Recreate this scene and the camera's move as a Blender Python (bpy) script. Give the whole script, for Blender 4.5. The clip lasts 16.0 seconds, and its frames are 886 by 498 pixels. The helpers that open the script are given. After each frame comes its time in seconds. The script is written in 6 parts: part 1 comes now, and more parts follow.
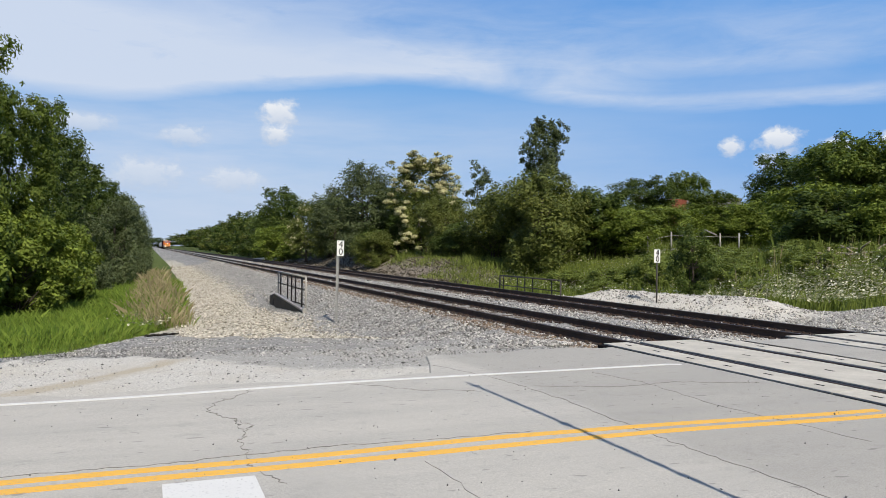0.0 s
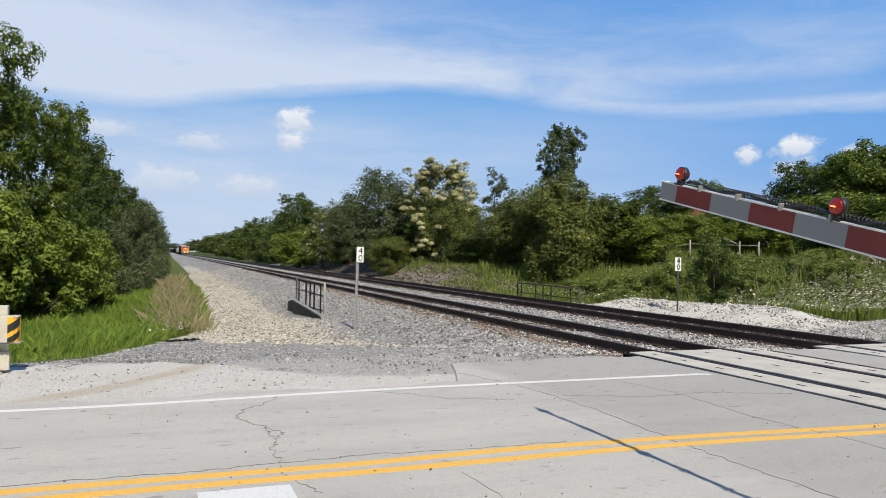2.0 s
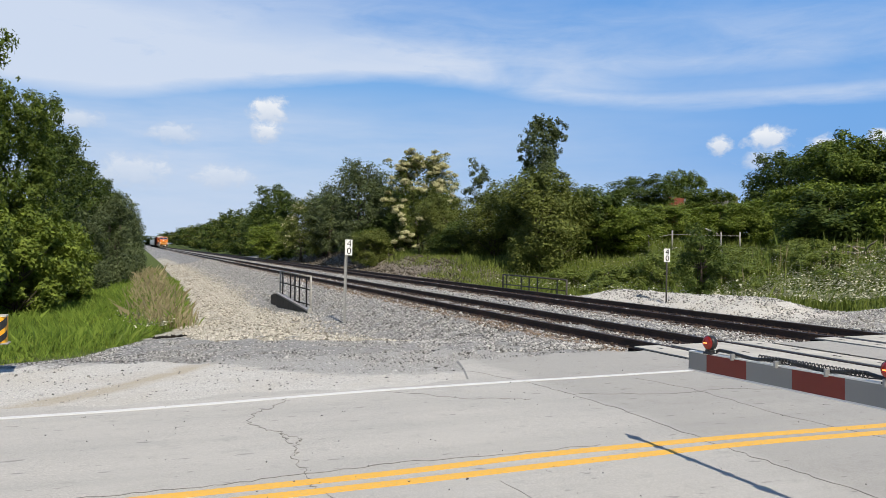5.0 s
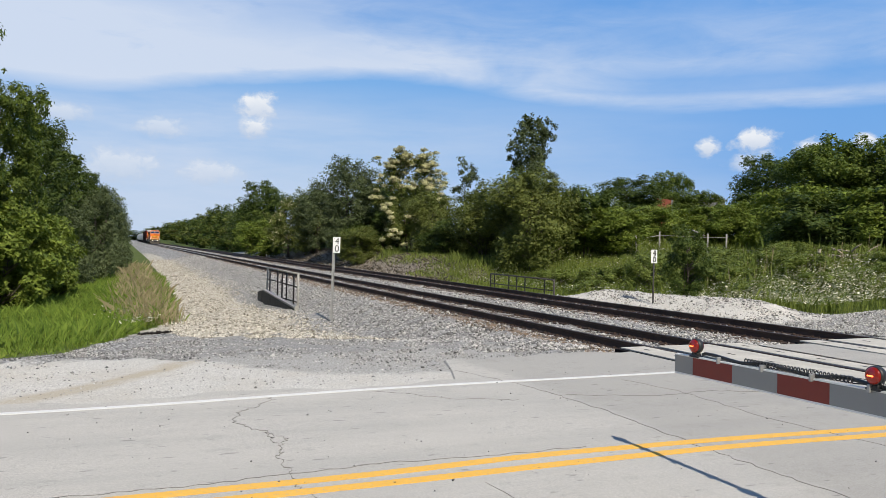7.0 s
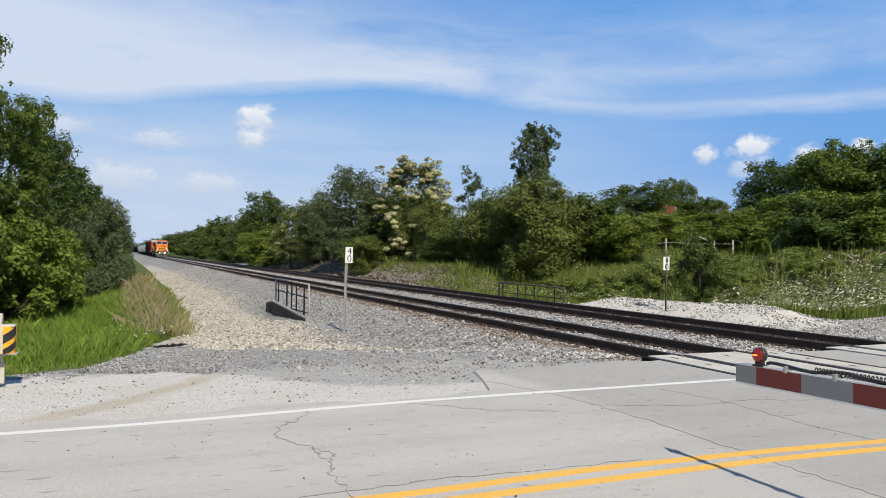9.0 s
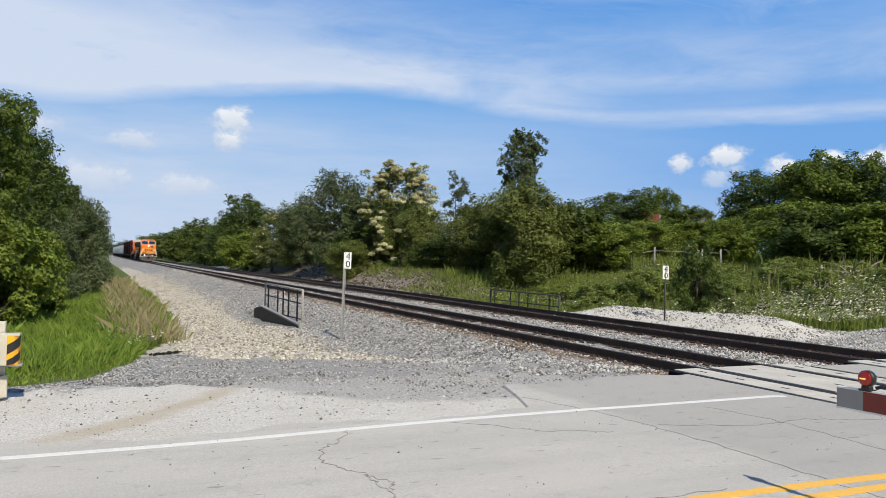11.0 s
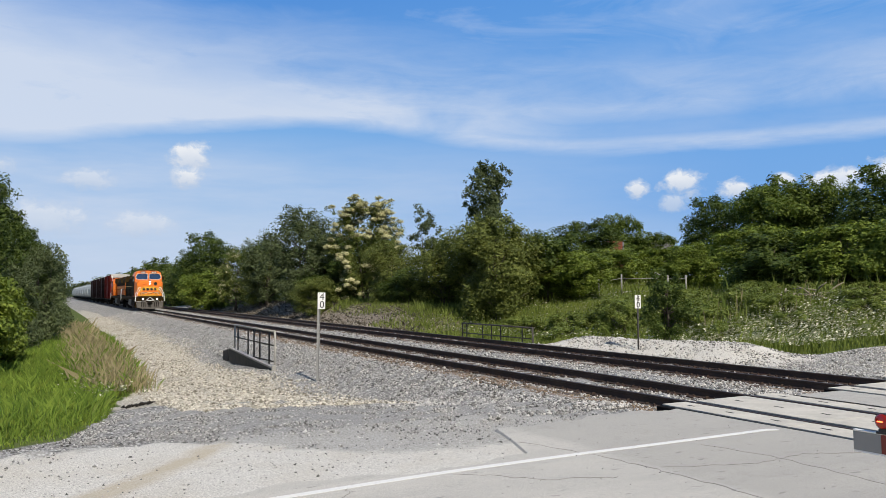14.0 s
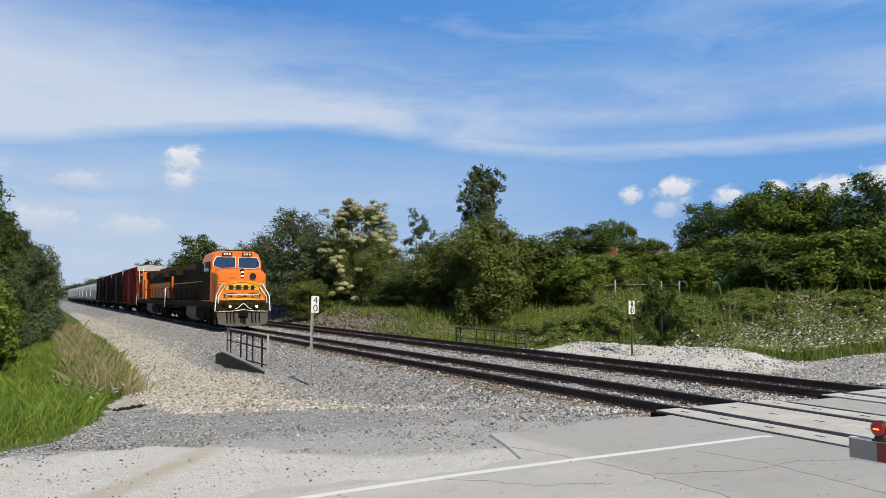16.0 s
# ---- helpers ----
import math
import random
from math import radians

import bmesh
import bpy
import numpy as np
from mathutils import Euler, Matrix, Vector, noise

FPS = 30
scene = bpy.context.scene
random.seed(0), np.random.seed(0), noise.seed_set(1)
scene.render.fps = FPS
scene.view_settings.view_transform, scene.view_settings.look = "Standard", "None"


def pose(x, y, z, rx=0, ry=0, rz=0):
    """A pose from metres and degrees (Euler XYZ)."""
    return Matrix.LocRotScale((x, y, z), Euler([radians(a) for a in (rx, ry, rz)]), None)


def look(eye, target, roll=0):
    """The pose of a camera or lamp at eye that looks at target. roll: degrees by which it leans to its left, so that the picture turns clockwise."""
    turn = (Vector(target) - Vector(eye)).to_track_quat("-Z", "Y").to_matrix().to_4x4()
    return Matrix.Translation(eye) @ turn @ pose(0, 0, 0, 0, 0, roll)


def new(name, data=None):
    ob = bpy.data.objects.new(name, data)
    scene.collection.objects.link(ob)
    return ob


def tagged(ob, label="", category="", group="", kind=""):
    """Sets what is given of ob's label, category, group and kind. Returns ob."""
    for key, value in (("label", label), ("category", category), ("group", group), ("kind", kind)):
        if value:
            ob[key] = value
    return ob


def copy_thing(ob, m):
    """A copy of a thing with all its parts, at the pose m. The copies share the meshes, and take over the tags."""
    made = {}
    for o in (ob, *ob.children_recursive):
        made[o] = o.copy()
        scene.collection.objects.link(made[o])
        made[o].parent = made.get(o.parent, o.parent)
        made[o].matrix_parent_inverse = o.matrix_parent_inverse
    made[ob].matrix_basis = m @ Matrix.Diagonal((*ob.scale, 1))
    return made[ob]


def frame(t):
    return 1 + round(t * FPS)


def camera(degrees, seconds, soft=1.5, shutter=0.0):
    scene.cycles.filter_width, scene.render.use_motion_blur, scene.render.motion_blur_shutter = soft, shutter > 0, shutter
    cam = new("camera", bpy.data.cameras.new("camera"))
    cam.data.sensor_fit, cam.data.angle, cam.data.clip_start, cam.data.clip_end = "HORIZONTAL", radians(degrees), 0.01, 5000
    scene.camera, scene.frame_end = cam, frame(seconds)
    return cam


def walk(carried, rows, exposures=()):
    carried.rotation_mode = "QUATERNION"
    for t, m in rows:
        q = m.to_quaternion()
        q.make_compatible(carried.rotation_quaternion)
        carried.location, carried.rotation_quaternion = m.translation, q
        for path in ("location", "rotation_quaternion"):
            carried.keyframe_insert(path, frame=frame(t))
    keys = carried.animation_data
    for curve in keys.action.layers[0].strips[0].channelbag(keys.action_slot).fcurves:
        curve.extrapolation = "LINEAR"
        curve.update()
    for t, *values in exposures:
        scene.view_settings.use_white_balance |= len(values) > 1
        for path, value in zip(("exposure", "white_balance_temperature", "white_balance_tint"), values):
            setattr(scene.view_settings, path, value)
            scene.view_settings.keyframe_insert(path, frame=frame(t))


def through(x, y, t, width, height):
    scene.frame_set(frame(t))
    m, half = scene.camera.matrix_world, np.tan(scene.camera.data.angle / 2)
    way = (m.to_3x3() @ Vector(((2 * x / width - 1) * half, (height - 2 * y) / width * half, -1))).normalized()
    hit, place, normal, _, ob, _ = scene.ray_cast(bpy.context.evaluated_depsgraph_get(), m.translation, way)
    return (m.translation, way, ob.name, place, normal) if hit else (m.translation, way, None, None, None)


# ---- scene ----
cam = camera(60.6, 16.0, 0.78)
PATH = [
    (0, (-8.326, -11.728, 1.682), (-7.605, -9.863, 1.682), 0.6),
    (0.5, (-8.333, -11.716, 1.671), (-7.616, -9.849, 1.678), 0.3),
    (1, (-8.369, -11.696, 1.672), (-7.667, -9.824, 1.685), 0.8),
    (1.5, (-8.407, -11.663, 1.677), (-7.717, -9.786, 1.692), 0.8),
    (2, (-8.464, -11.588, 1.677), (-7.778, -9.709, 1.695), 0.9),
    (2.5, (-8.48, -11.464, 1.683), (-7.843, -9.569, 1.709), 1.6),
    (3, (-8.494, -11.304, 1.707), (-7.894, -9.396, 1.726), 1.4),
    (3.5, (-8.647, -11.256, 1.734), (-8.03, -9.353, 1.736), 1.6),
    (4, (-8.77, -11.097, 1.701), (-8.072, -9.223, 1.703), 0.3),
    (6.5, (-8.745, -11.086, 1.732), (-7.971, -9.241, 1.717), 1.2),
    (7, (-8.758, -11.077, 1.73), (-7.983, -9.234, 1.721), 1.3),
    (7.5, (-8.77, -11.083, 1.722), (-8.002, -9.237, 1.719), 1.2),
    (8, (-8.802, -11.057, 1.72), (-8.041, -9.207, 1.723), 1.4),
    (10.5, (-9.549, -10.116, 1.736), (-8.742, -8.287, 1.762), -0.4),
    (11, (-9.576, -9.97, 1.746), (-8.742, -8.152, 1.776), 1.4),
    (11.5, (-9.742, -9.901, 1.757), (-8.796, -8.139, 1.777), 0.5),
    (12, (-9.759, -9.828, 1.765), (-8.778, -8.085, 1.753), 0.3),
    (12.5, (-9.764, -9.789, 1.764), (-8.784, -8.045, 1.753), 0.1),
    (13, (-9.814, -9.773, 1.84), (-8.881, -8.004, 1.866), -0.3),
    (13.5, (-9.844, -9.752, 1.905), (-8.928, -7.976, 1.979), 0.1),
    (14, (-9.845, -9.72, 1.922), (-8.925, -7.948, 2.034), -0.4),
    (14.5, (-9.858, -9.704, 1.922), (-8.931, -7.936, 2.044), -0.4),
    (15, (-9.873, -9.716, 1.928), (-8.947, -7.948, 2.058), -0.3),
    (15.5, (-9.857, -9.689, 1.922), (-8.93, -7.921, 2.05), -0.2),
    (16, (-9.84, -9.682, 1.917), (-8.906, -7.918, 2.041), 0.0),
]
walk(cam, [(t, look(eye, target, roll)) for t, eye, target, roll in PATH],
     exposures=[(0.0, -0.03), (2.0, 0.0), (13.4, 0.0), (14.2, -0.05), (15.0, -0.08), (16.0, -0.1)])

# x: across the tracks (near rail at 0), y: along the tracks, z: up from the rail heads
GAUGE, TRACK_GAP = 1.505, 4.28

# ---- light ----
SUN_EL, SUN_AZ = radians(45.5), radians(0.0)   # the sun stands behind the camera
sun = new("sun", bpy.data.lights.new("sun", "SUN"))
sun.data.energy, sun.data.angle, sun.data.color = 5.0, radians(0.53), (1.0, 0.93, 0.82)
sun_from = Vector((math.sin(SUN_AZ) * math.cos(SUN_EL), -math.cos(SUN_AZ) * math.cos(SUN_EL), math.sin(SUN_EL)))
sun.matrix_world = look(sun_from * 50, (0, 0, 0))
world = bpy.data.worlds.new("sky")
scene.world = world
world.use_nodes = True
wn = world.node_tree
sky = wn.nodes.new("ShaderNodeTexSky")
sky.sky_type, sky.sun_disc, sky.sun_elevation, sky.sun_rotation = "NISHITA", False, SUN_EL, radians(180) - SUN_AZ
sky.air_density, sky.dust_density, sky.ozone_density = 1.0, 0.6, 1.6
wn.links.new(sky.outputs[0], wn.nodes["Background"].inputs[0])
wn.nodes["Background"].inputs[1].default_value = 0.05
scene.view_settings.exposure = 0.0


# ---- materials ----
class Nodes:
    """Short hand for a node tree."""

    def __init__(self, name):
        self.m = bpy.data.materials.new(name)
        self.m.use_nodes = True
        self.t = self.m.node_tree
        self.bsdf = self.t.nodes["Principled BSDF"]
        self.out = self.t.nodes["Material Output"]
        self.co = self.t.nodes.new("ShaderNodeTexCoord").outputs["Object"]

    def put(self, socket, value):
        if hasattr(value, "is_linked") or hasattr(value, "links"):
            self.t.links.new(value, socket)
        elif isinstance(value, (tuple, list)) and len(value) == 3 and socket.type == "RGBA":
            socket.default_value = (*value, 1)
        else:
            socket.default_value = value

    def noise(self, scale, detail=3.0, rough=0.55, co=None, distortion=0.0):
        n = self.t.nodes.new("ShaderNodeTexNoise")
        self.put(n.inputs["Vector"], co or self.co)
        n.inputs["Scale"].default_value, n.inputs["Detail"].default_value = scale, detail
        n.inputs["Roughness"].default_value, n.inputs["Distortion"].default_value = rough, distortion
        return n.outputs["Fac"]

    def voronoi(self, scale, out="Distance", co=None, feature="F1"):
        n = self.t.nodes.new("ShaderNodeTexVoronoi")
        n.feature = feature
        self.put(n.inputs["Vector"], co or self.co)
        n.inputs["Scale"].default_value = scale
        return n.outputs[out]

    def math(self, op, a, b=0.0, c=0.0, clamp=False):
        n = self.t.nodes.new("ShaderNodeMath")
        n.operation, n.use_clamp = op, clamp
        for k, v in enumerate((a, b, c)):
            self.put(n.inputs[k], v)
        return n.outputs[0]

    def ramp(self, fac, lo, hi):
        n = self.t.nodes.new("ShaderNodeMapRange")
        n.clamp = True
        self.put(n.inputs["Value"], fac)
        n.inputs["From Min"].default_value, n.inputs["From Max"].default_value = lo, hi
        return n.outputs["Result"]

    def mix(self, fac, a, b, mode="MIX"):
        n = self.t.nodes.new("ShaderNodeMix")
        n.data_type, n.blend_type = "RGBA", mode
        for k, v in ((0, fac), (6, a), (7, b)):
            self.put(n.inputs[k], v)
        return n.outputs[2]

    def stretch(self, sx, sy, sz):
        n = self.t.nodes.new("ShaderNodeMapping")
        self.put(n.inputs["Vector"], self.co)
        n.inputs["Scale"].default_value = (sx, sy, sz)
        return n.outputs[0]

    def split(self, co=None):
        n = self.t.nodes.new("ShaderNodeSeparateXYZ")
        self.put(n.inputs[0], co or self.co)
        return n.outputs

    def random(self):
        return self.t.nodes.new("ShaderNodeObjectInfo").outputs["Random"]

    def island(self):
        return self.t.nodes.new("ShaderNodeNewGeometry").outputs["Random Per Island"]

    def zone(self, name):
        n = self.t.nodes.new("ShaderNodeAttribute")
        n.attribute_name = name
        return n.outputs["Fac"]

    def bump(self, height, strength, distance):
        n = self.t.nodes.new("ShaderNodeBump")
        n.inputs["Strength"].default_value, n.inputs["Distance"].default_value = strength, distance
        self.put(n.inputs["Height"], height)
        self.put(self.bsdf.inputs["Normal"], n.outputs[0])

    def end(self, color=None, rough=None, metal=None, spec=None):
        for key, value in (("Base Color", color), ("Roughness", rough), ("Metallic", metal), ("Specular IOR Level", spec)):
            if value is not None:
                self.put(self.bsdf.inputs[key], value)
        return self.m


def surface(name, color, rough=0.6, metal=0.0, vary=0.25, scale=2.0, grain=40.0, bump=0.15, dirt=None, dirt_amount=0.35, spec=None):
    """Paint, metal, wood or concrete: a base colour with stains at two scales, worn roughness and fine relief."""
    n = Nodes(name)
    dark = tuple(c * (1 - vary) for c in color)
    lite = tuple(min(1, c * (1 + vary * 0.6)) for c in color)
    col = n.mix(n.ramp(n.noise(scale, 4), 0.3, 0.7), dark, lite)
    col = n.mix(n.math("MULTIPLY", n.ramp(n.noise(grain, 2), 0.35, 0.75), 0.35), col, dark)
    if dirt:
        col = n.mix(n.math("MULTIPLY", n.ramp(n.noise(scale * 2.3, 6, 0.7), 0.45, 0.72), dirt_amount), col, dirt)
    n.bump(n.noise(grain, 3), bump, 0.004)
    return n.end(col, n.math("ADD", rough - 0.1, n.math("MULTIPLY", n.noise(scale * 3), 0.2)), metal, spec)


def leaf_material(name, color, tip, gloss=0.62, through=0.22):
    n = Nodes(name)
    big = n.ramp(n.noise(0.55, 2), 0.3, 0.7)
    col = n.mix(n.island(), color, tip)
    col = n.mix(n.math("MULTIPLY", big, 0.55), col, tuple(c * 0.55 for c in color))
    n.end(col, gloss, 0.0, 0.2)
    tr = n.t.nodes.new("ShaderNodeBsdfTranslucent")
    n.put(tr.inputs[0], n.mix(0.5, col, (tip[0] * 1.3, tip[1] * 1.3, tip[2] * 0.6)))
    mx = n.t.nodes.new("ShaderNodeMixShader")
    mx.inputs[0].default_value = through
    n.t.links.new(n.bsdf.outputs[0], mx.inputs[1])
    n.t.links.new(tr.outputs[0], mx.inputs[2])
    n.t.links.new(mx.outputs[0], n.out.inputs[0])
    return n.m


def glow_material(name, color, strength):
    n = Nodes(name)
    n.put(n.bsdf.inputs["Emission Color"], color)
    n.bsdf.inputs["Emission Strength"].default_value = strength
    return n.end(color, 0.3)


def ground_material():
    """Gravel, tan stones, soil and grass by the zones of the sheet."""
    n = Nodes("ground_surface")
    cell = n.voronoi(22, "Color")
    sep = n.split(cell)
    stone = n.ramp(sep[0], 0.0, 1.0)
    # cell borders darkened: the shadow between stones is painted into the colour
    gap_shade = n.ramp(n.voronoi(22, "Distance"), 0.15, 0.62)
    gravel = n.mix(stone, (0.19, 0.183, 0.172), (0.72, 0.70, 0.655))
    gravel = n.mix(n.math("MULTIPLY", gap_shade, 0.6), gravel, (0.03, 0.028, 0.026))
    fine = n.mix(n.ramp(n.noise(55, 5, 0.75), 0.34, 0.66), (0.31, 0.295, 0.265), (0.76, 0.73, 0.665))
    fine = n.mix(n.math("MULTIPLY", n.ramp(n.noise(1.3, 5, 0.6), 0.45, 0.75), 0.45), fine, (0.45, 0.405, 0.33))
    fine = n.mix(n.math("MULTIPLY", n.ramp(n.voronoi(26, "Distance"), 0.17, 0.08), 0.6), fine, (0.19, 0.18, 0.165))
    tan = n.mix(stone, (0.47, 0.43, 0.345), (0.86, 0.8, 0.68))
    tan = n.mix(n.math("MULTIPLY", gap_shade, 0.55), tan, (0.1, 0.083, 0.058))
    dark = n.mix(n.ramp(n.noise(45, 4, 0.7), 0.35, 0.7), (0.13, 0.127, 0.12), (0.52, 0.505, 0.475))
    soil = n.mix(n.ramp(n.noise(2.2, 5), 0.35, 0.7), (0.055, 0.08, 0.018), (0.13, 0.16, 0.035))
    soil = n.mix(n.math("MULTIPLY", n.ramp(n.noise(0.35, 3), 0.55, 0.75), 0.4), soil, (0.18, 0.16, 0.08))
    edge = n.math("MULTIPLY", n.math("SUBTRACT", n.noise(2.5, 5, 0.65), 0.5), 0.9)
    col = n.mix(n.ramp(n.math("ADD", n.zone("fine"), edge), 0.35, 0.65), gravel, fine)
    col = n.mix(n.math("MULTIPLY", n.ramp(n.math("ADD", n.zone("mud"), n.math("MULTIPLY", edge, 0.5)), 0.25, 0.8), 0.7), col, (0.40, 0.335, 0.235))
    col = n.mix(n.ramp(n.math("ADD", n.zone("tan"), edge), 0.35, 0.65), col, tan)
    col = n.mix(n.math("MULTIPLY", n.ramp(n.math("ADD", n.zone("dark"), n.math("MULTIPLY", edge, 1.5)), 0.3, 0.75), 0.72), col, dark)
    col = n.mix(n.ramp(n.math("ADD", n.zone("rust"), edge), 0.35, 0.75), col, (0.22, 0.155, 0.105))
    col = n.mix(n.ramp(n.math("ADD", n.zone("grass"), edge), 0.4, 0.6), col, soil)
    col = n.mix(n.ramp(n.math("ADD", n.zone("bare"), edge), 0.4, 0.65), col, n.mix(n.ramp(n.noise(7, 5, 0.7), 0.35, 0.7), (0.13, 0.105, 0.075), (0.36, 0.32, 0.26)))
    n.bump(n.math("ADD", n.math("MULTIPLY", n.voronoi(22), n.math("SUBTRACT", 1.0, n.math("MULTIPLY", n.zone("fine"), 0.85))), n.math("MULTIPLY", n.noise(60, 3), 0.35)), 0.6, 0.03)
    return n.end(col, 0.92, 0.0, 0.15)


def road_material():
    n = Nodes("worn_pale_asphalt")
    grain = n.mix(n.ramp(n.noise(140, 2), 0.3, 0.7), (0.32, 0.305, 0.275), (0.62, 0.59, 0.535))
    grain = n.mix(n.math("MULTIPLY", n.ramp(n.voronoi(38, "Distance"), 0.24, 0.1), 0.5), grain, (0.2, 0.19, 0.175))
    grain = n.mix(n.math("MULTIPLY", n.ramp(n.noise(46, 4, 0.8), 0.42, 0.66), 0.5), grain, (0.27, 0.255, 0.225))
    grain = n.mix(n.math("MULTIPLY", n.ramp(n.noise(60, 3, 0.7, n.stretch(1, 1, 1), 0.5), 0.55, 0.7), 0.55), grain, (0.74, 0.71, 0.64))
    wide = n.ramp(n.noise(0.45, 5, 0.6), 0.3, 0.72)
    col = n.mix(n.math("MULTIPLY", wide, 0.45), grain, (0.58, 0.545, 0.48))
    lanes = n.ramp(n.noise(1.0, 4, 0.6, n.stretch(0.18, 1.6, 1)), 0.42, 0.72)
    col = n.mix(n.math("MULTIPLY", lanes, 0.4), col, (0.3, 0.29, 0.27))
    patch = n.ramp(n.math("ADD", n.split()[0], n.math("MULTIPLY", n.noise(1.2, 4), 0.5)), -3.85, -3.6)
    col = n.mix(n.math("MULTIPLY", patch, 0.5), col, n.mix(n.ramp(n.noise(90, 3), 0.3, 0.7), (0.22, 0.21, 0.19), (0.42, 0.4, 0.36)))
    stain = n.ramp(n.noise(3.2, 6, 0.7), 0.56, 0.72)
    col = n.mix(n.math("MULTIPLY", stain, 0.28), col, (0.2, 0.19, 0.175))
    spots = n.ramp(n.noise(7, 2, 0.5, n.stretch(0.6, 1.5, 1)), 0.67, 0.71)
    col = n.mix(n.math("MULTIPLY", spots, 0.5), col, (0.15, 0.145, 0.14))
    n.bump(n.math("ADD", n.noise(140, 2), n.math("MULTIPLY", n.noise(12, 3), 0.5)), 0.25, 0.006)
    return n.end(col, 0.88, 0.0, 0.2)


def worn_paint(name, color, under=(0.36, 0.35, 0.34), wear=0.5):
    n = Nodes(name)
    chips = n.ramp(n.noise(38, 5, 0.7), wear, wear + 0.16)
    col = n.mix(n.math("MULTIPLY", n.noise(3, 3), 0.3), color, tuple(c * 0.75 for c in color))
    col = n.mix(n.math("MULTIPLY", chips, 0.75), col, under)
    n.bump(n.noise(90, 2), 0.2, 0.004)
    return n.end(col, 0.75, 0.0, 0.3)


def stone_material(name, lo, hi):
    n = Nodes(name)
    col = n.mix(n.island(), lo, hi)
    col = n.mix(n.math("MULTIPLY", n.noise(30, 3), 0.4), col, tuple(c * 0.55 for c in lo))
    return n.end(col, 0.9, 0.0, 0.2)


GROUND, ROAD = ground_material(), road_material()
WHITE_LINE = worn_paint("white_road_paint", (0.72, 0.71, 0.68), wear=0.56)
YELLOW_LINE = worn_paint("yellow_road_paint", (0.82, 0.46, 0.075), wear=0.55)
CRACK = surface("crack_filler", (0.2, 0.185, 0.16), 0.9, vary=0.4, grain=80)
PANEL = surface("crossing_concrete", (0.56, 0.525, 0.455), 0.85, vary=0.2, scale=1.5, grain=70, bump=0.2, dirt=(0.25, 0.23, 0.2), spec=0.2)
GAP = surface("flangeway_rubber", (0.012, 0.011, 0.011), 0.95, vary=0.3, spec=0.05)
RAIL = surface("rusted_rail_steel", (0.055, 0.034, 0.024), 0.75, metal=0.0, vary=0.4, scale=1.2, grain=30, dirt=(0.11, 0.05, 0.025))
RAIL_HEAD = surface("worn_rail_head", (0.035, 0.03, 0.028), 0.65, metal=0.1, vary=0.2, scale=0.6)
TIE = surface("weathered_tie_wood", (0.085, 0.062, 0.045), 0.9, vary=0.45, scale=4, grain=25, bump=0.5)
STONE = stone_material("ballast_stone", (0.075, 0.072, 0.066), (0.78, 0.755, 0.71))
STONE_TAN = stone_material("tan_ballast_stone", (0.14, 0.12, 0.085), (0.9, 0.84, 0.71))
STONE_PALE = stone_material("pale_limestone", (0.14, 0.13, 0.115), (0.8, 0.775, 0.72))
STONE_RUST = stone_material("rust_stained_stone", (0.1, 0.075, 0.055), (0.34, 0.25, 0.17))
BARK = surface("grey_brown_bark", (0.115, 0.09, 0.068), 0.95, vary=0.45, scale=3, grain=18, bump=0.8)
LEAF = leaf_material("green_leaves", (0.05, 0.085, 0.012), (0.20, 0.255, 0.045))
LEAF_DARK = leaf_material("dark_leaves", (0.036, 0.064, 0.013), (0.14, 0.185, 0.038))
LEAF_OLIVE = leaf_material("olive_leaves", (0.066, 0.09, 0.02), (0.245, 0.275, 0.068))
LEAF_BRIGHT = leaf_material("fresh_green_leaves", (0.08, 0.125, 0.018), (0.27, 0.335, 0.055))
LEAF_GREY = leaf_material("grey_green_leaves", (0.058, 0.08, 0.034), (0.17, 0.205, 0.088))
BLOSSOM = leaf_material("cream_blossom", (0.46, 0.44, 0.22), (0.66, 0.63, 0.38), 0.7, 0.15)
GRASS = leaf_material("grass_blades", (0.085, 0.15, 0.02), (0.29, 0.39, 0.065), 0.6)
BRUSH = leaf_material("dead_brush", (0.06, 0.05, 0.038), (0.17, 0.145, 0.11), 0.8)
GRASS_DRY = leaf_material("dry_grass", (0.27, 0.225, 0.12), (0.47, 0.4, 0.24), 0.7)
WEED = leaf_material("meadow_weeds", (0.095, 0.135, 0.025), (0.29, 0.34, 0.08), 0.6)
FLOWER = leaf_material("white_flower_heads", (0.66, 0.63, 0.47), (0.84, 0.81, 0.64), 0.7, 0.1)
GALV = surface("galvanised_steel", (0.36, 0.36, 0.35), 0.5, metal=0.5, vary=0.2, scale=5)
STEEL_PALE = surface("dull_grey_paint", (0.36, 0.35, 0.32), 0.6, vary=0.25, dirt=(0.16, 0.1, 0.06))
STEEL_DARK = surface("dark_weathered_steel", (0.05, 0.047, 0.042), 0.75, vary=0.35, dirt=(0.1, 0.06, 0.035))
SIGN_WHITE = surface("white_sign_sheet", (0.8, 0.8, 0.78), 0.5, vary=0.06)
BLACK = surface("black_paint", (0.018, 0.018, 0.018), 0.5, vary=0.3)
CREAM = surface("cream_white_paint", (0.56, 0.525, 0.44), 0.6, vary=0.15, dirt=(0.36, 0.31, 0.23), dirt_amount=0.35, spec=0.25)
HAZARD_YELLOW = surface("hazard_yellow_sheet", (0.85, 0.42, 0.02), 0.45, vary=0.1)
# white and red of the arm, lowered to hold the shade on its face
ARM_WHITE_SHADED = surface("shaded_white_reflective_sheet", (0.26, 0.258, 0.25), 0.45, vary=0.06)
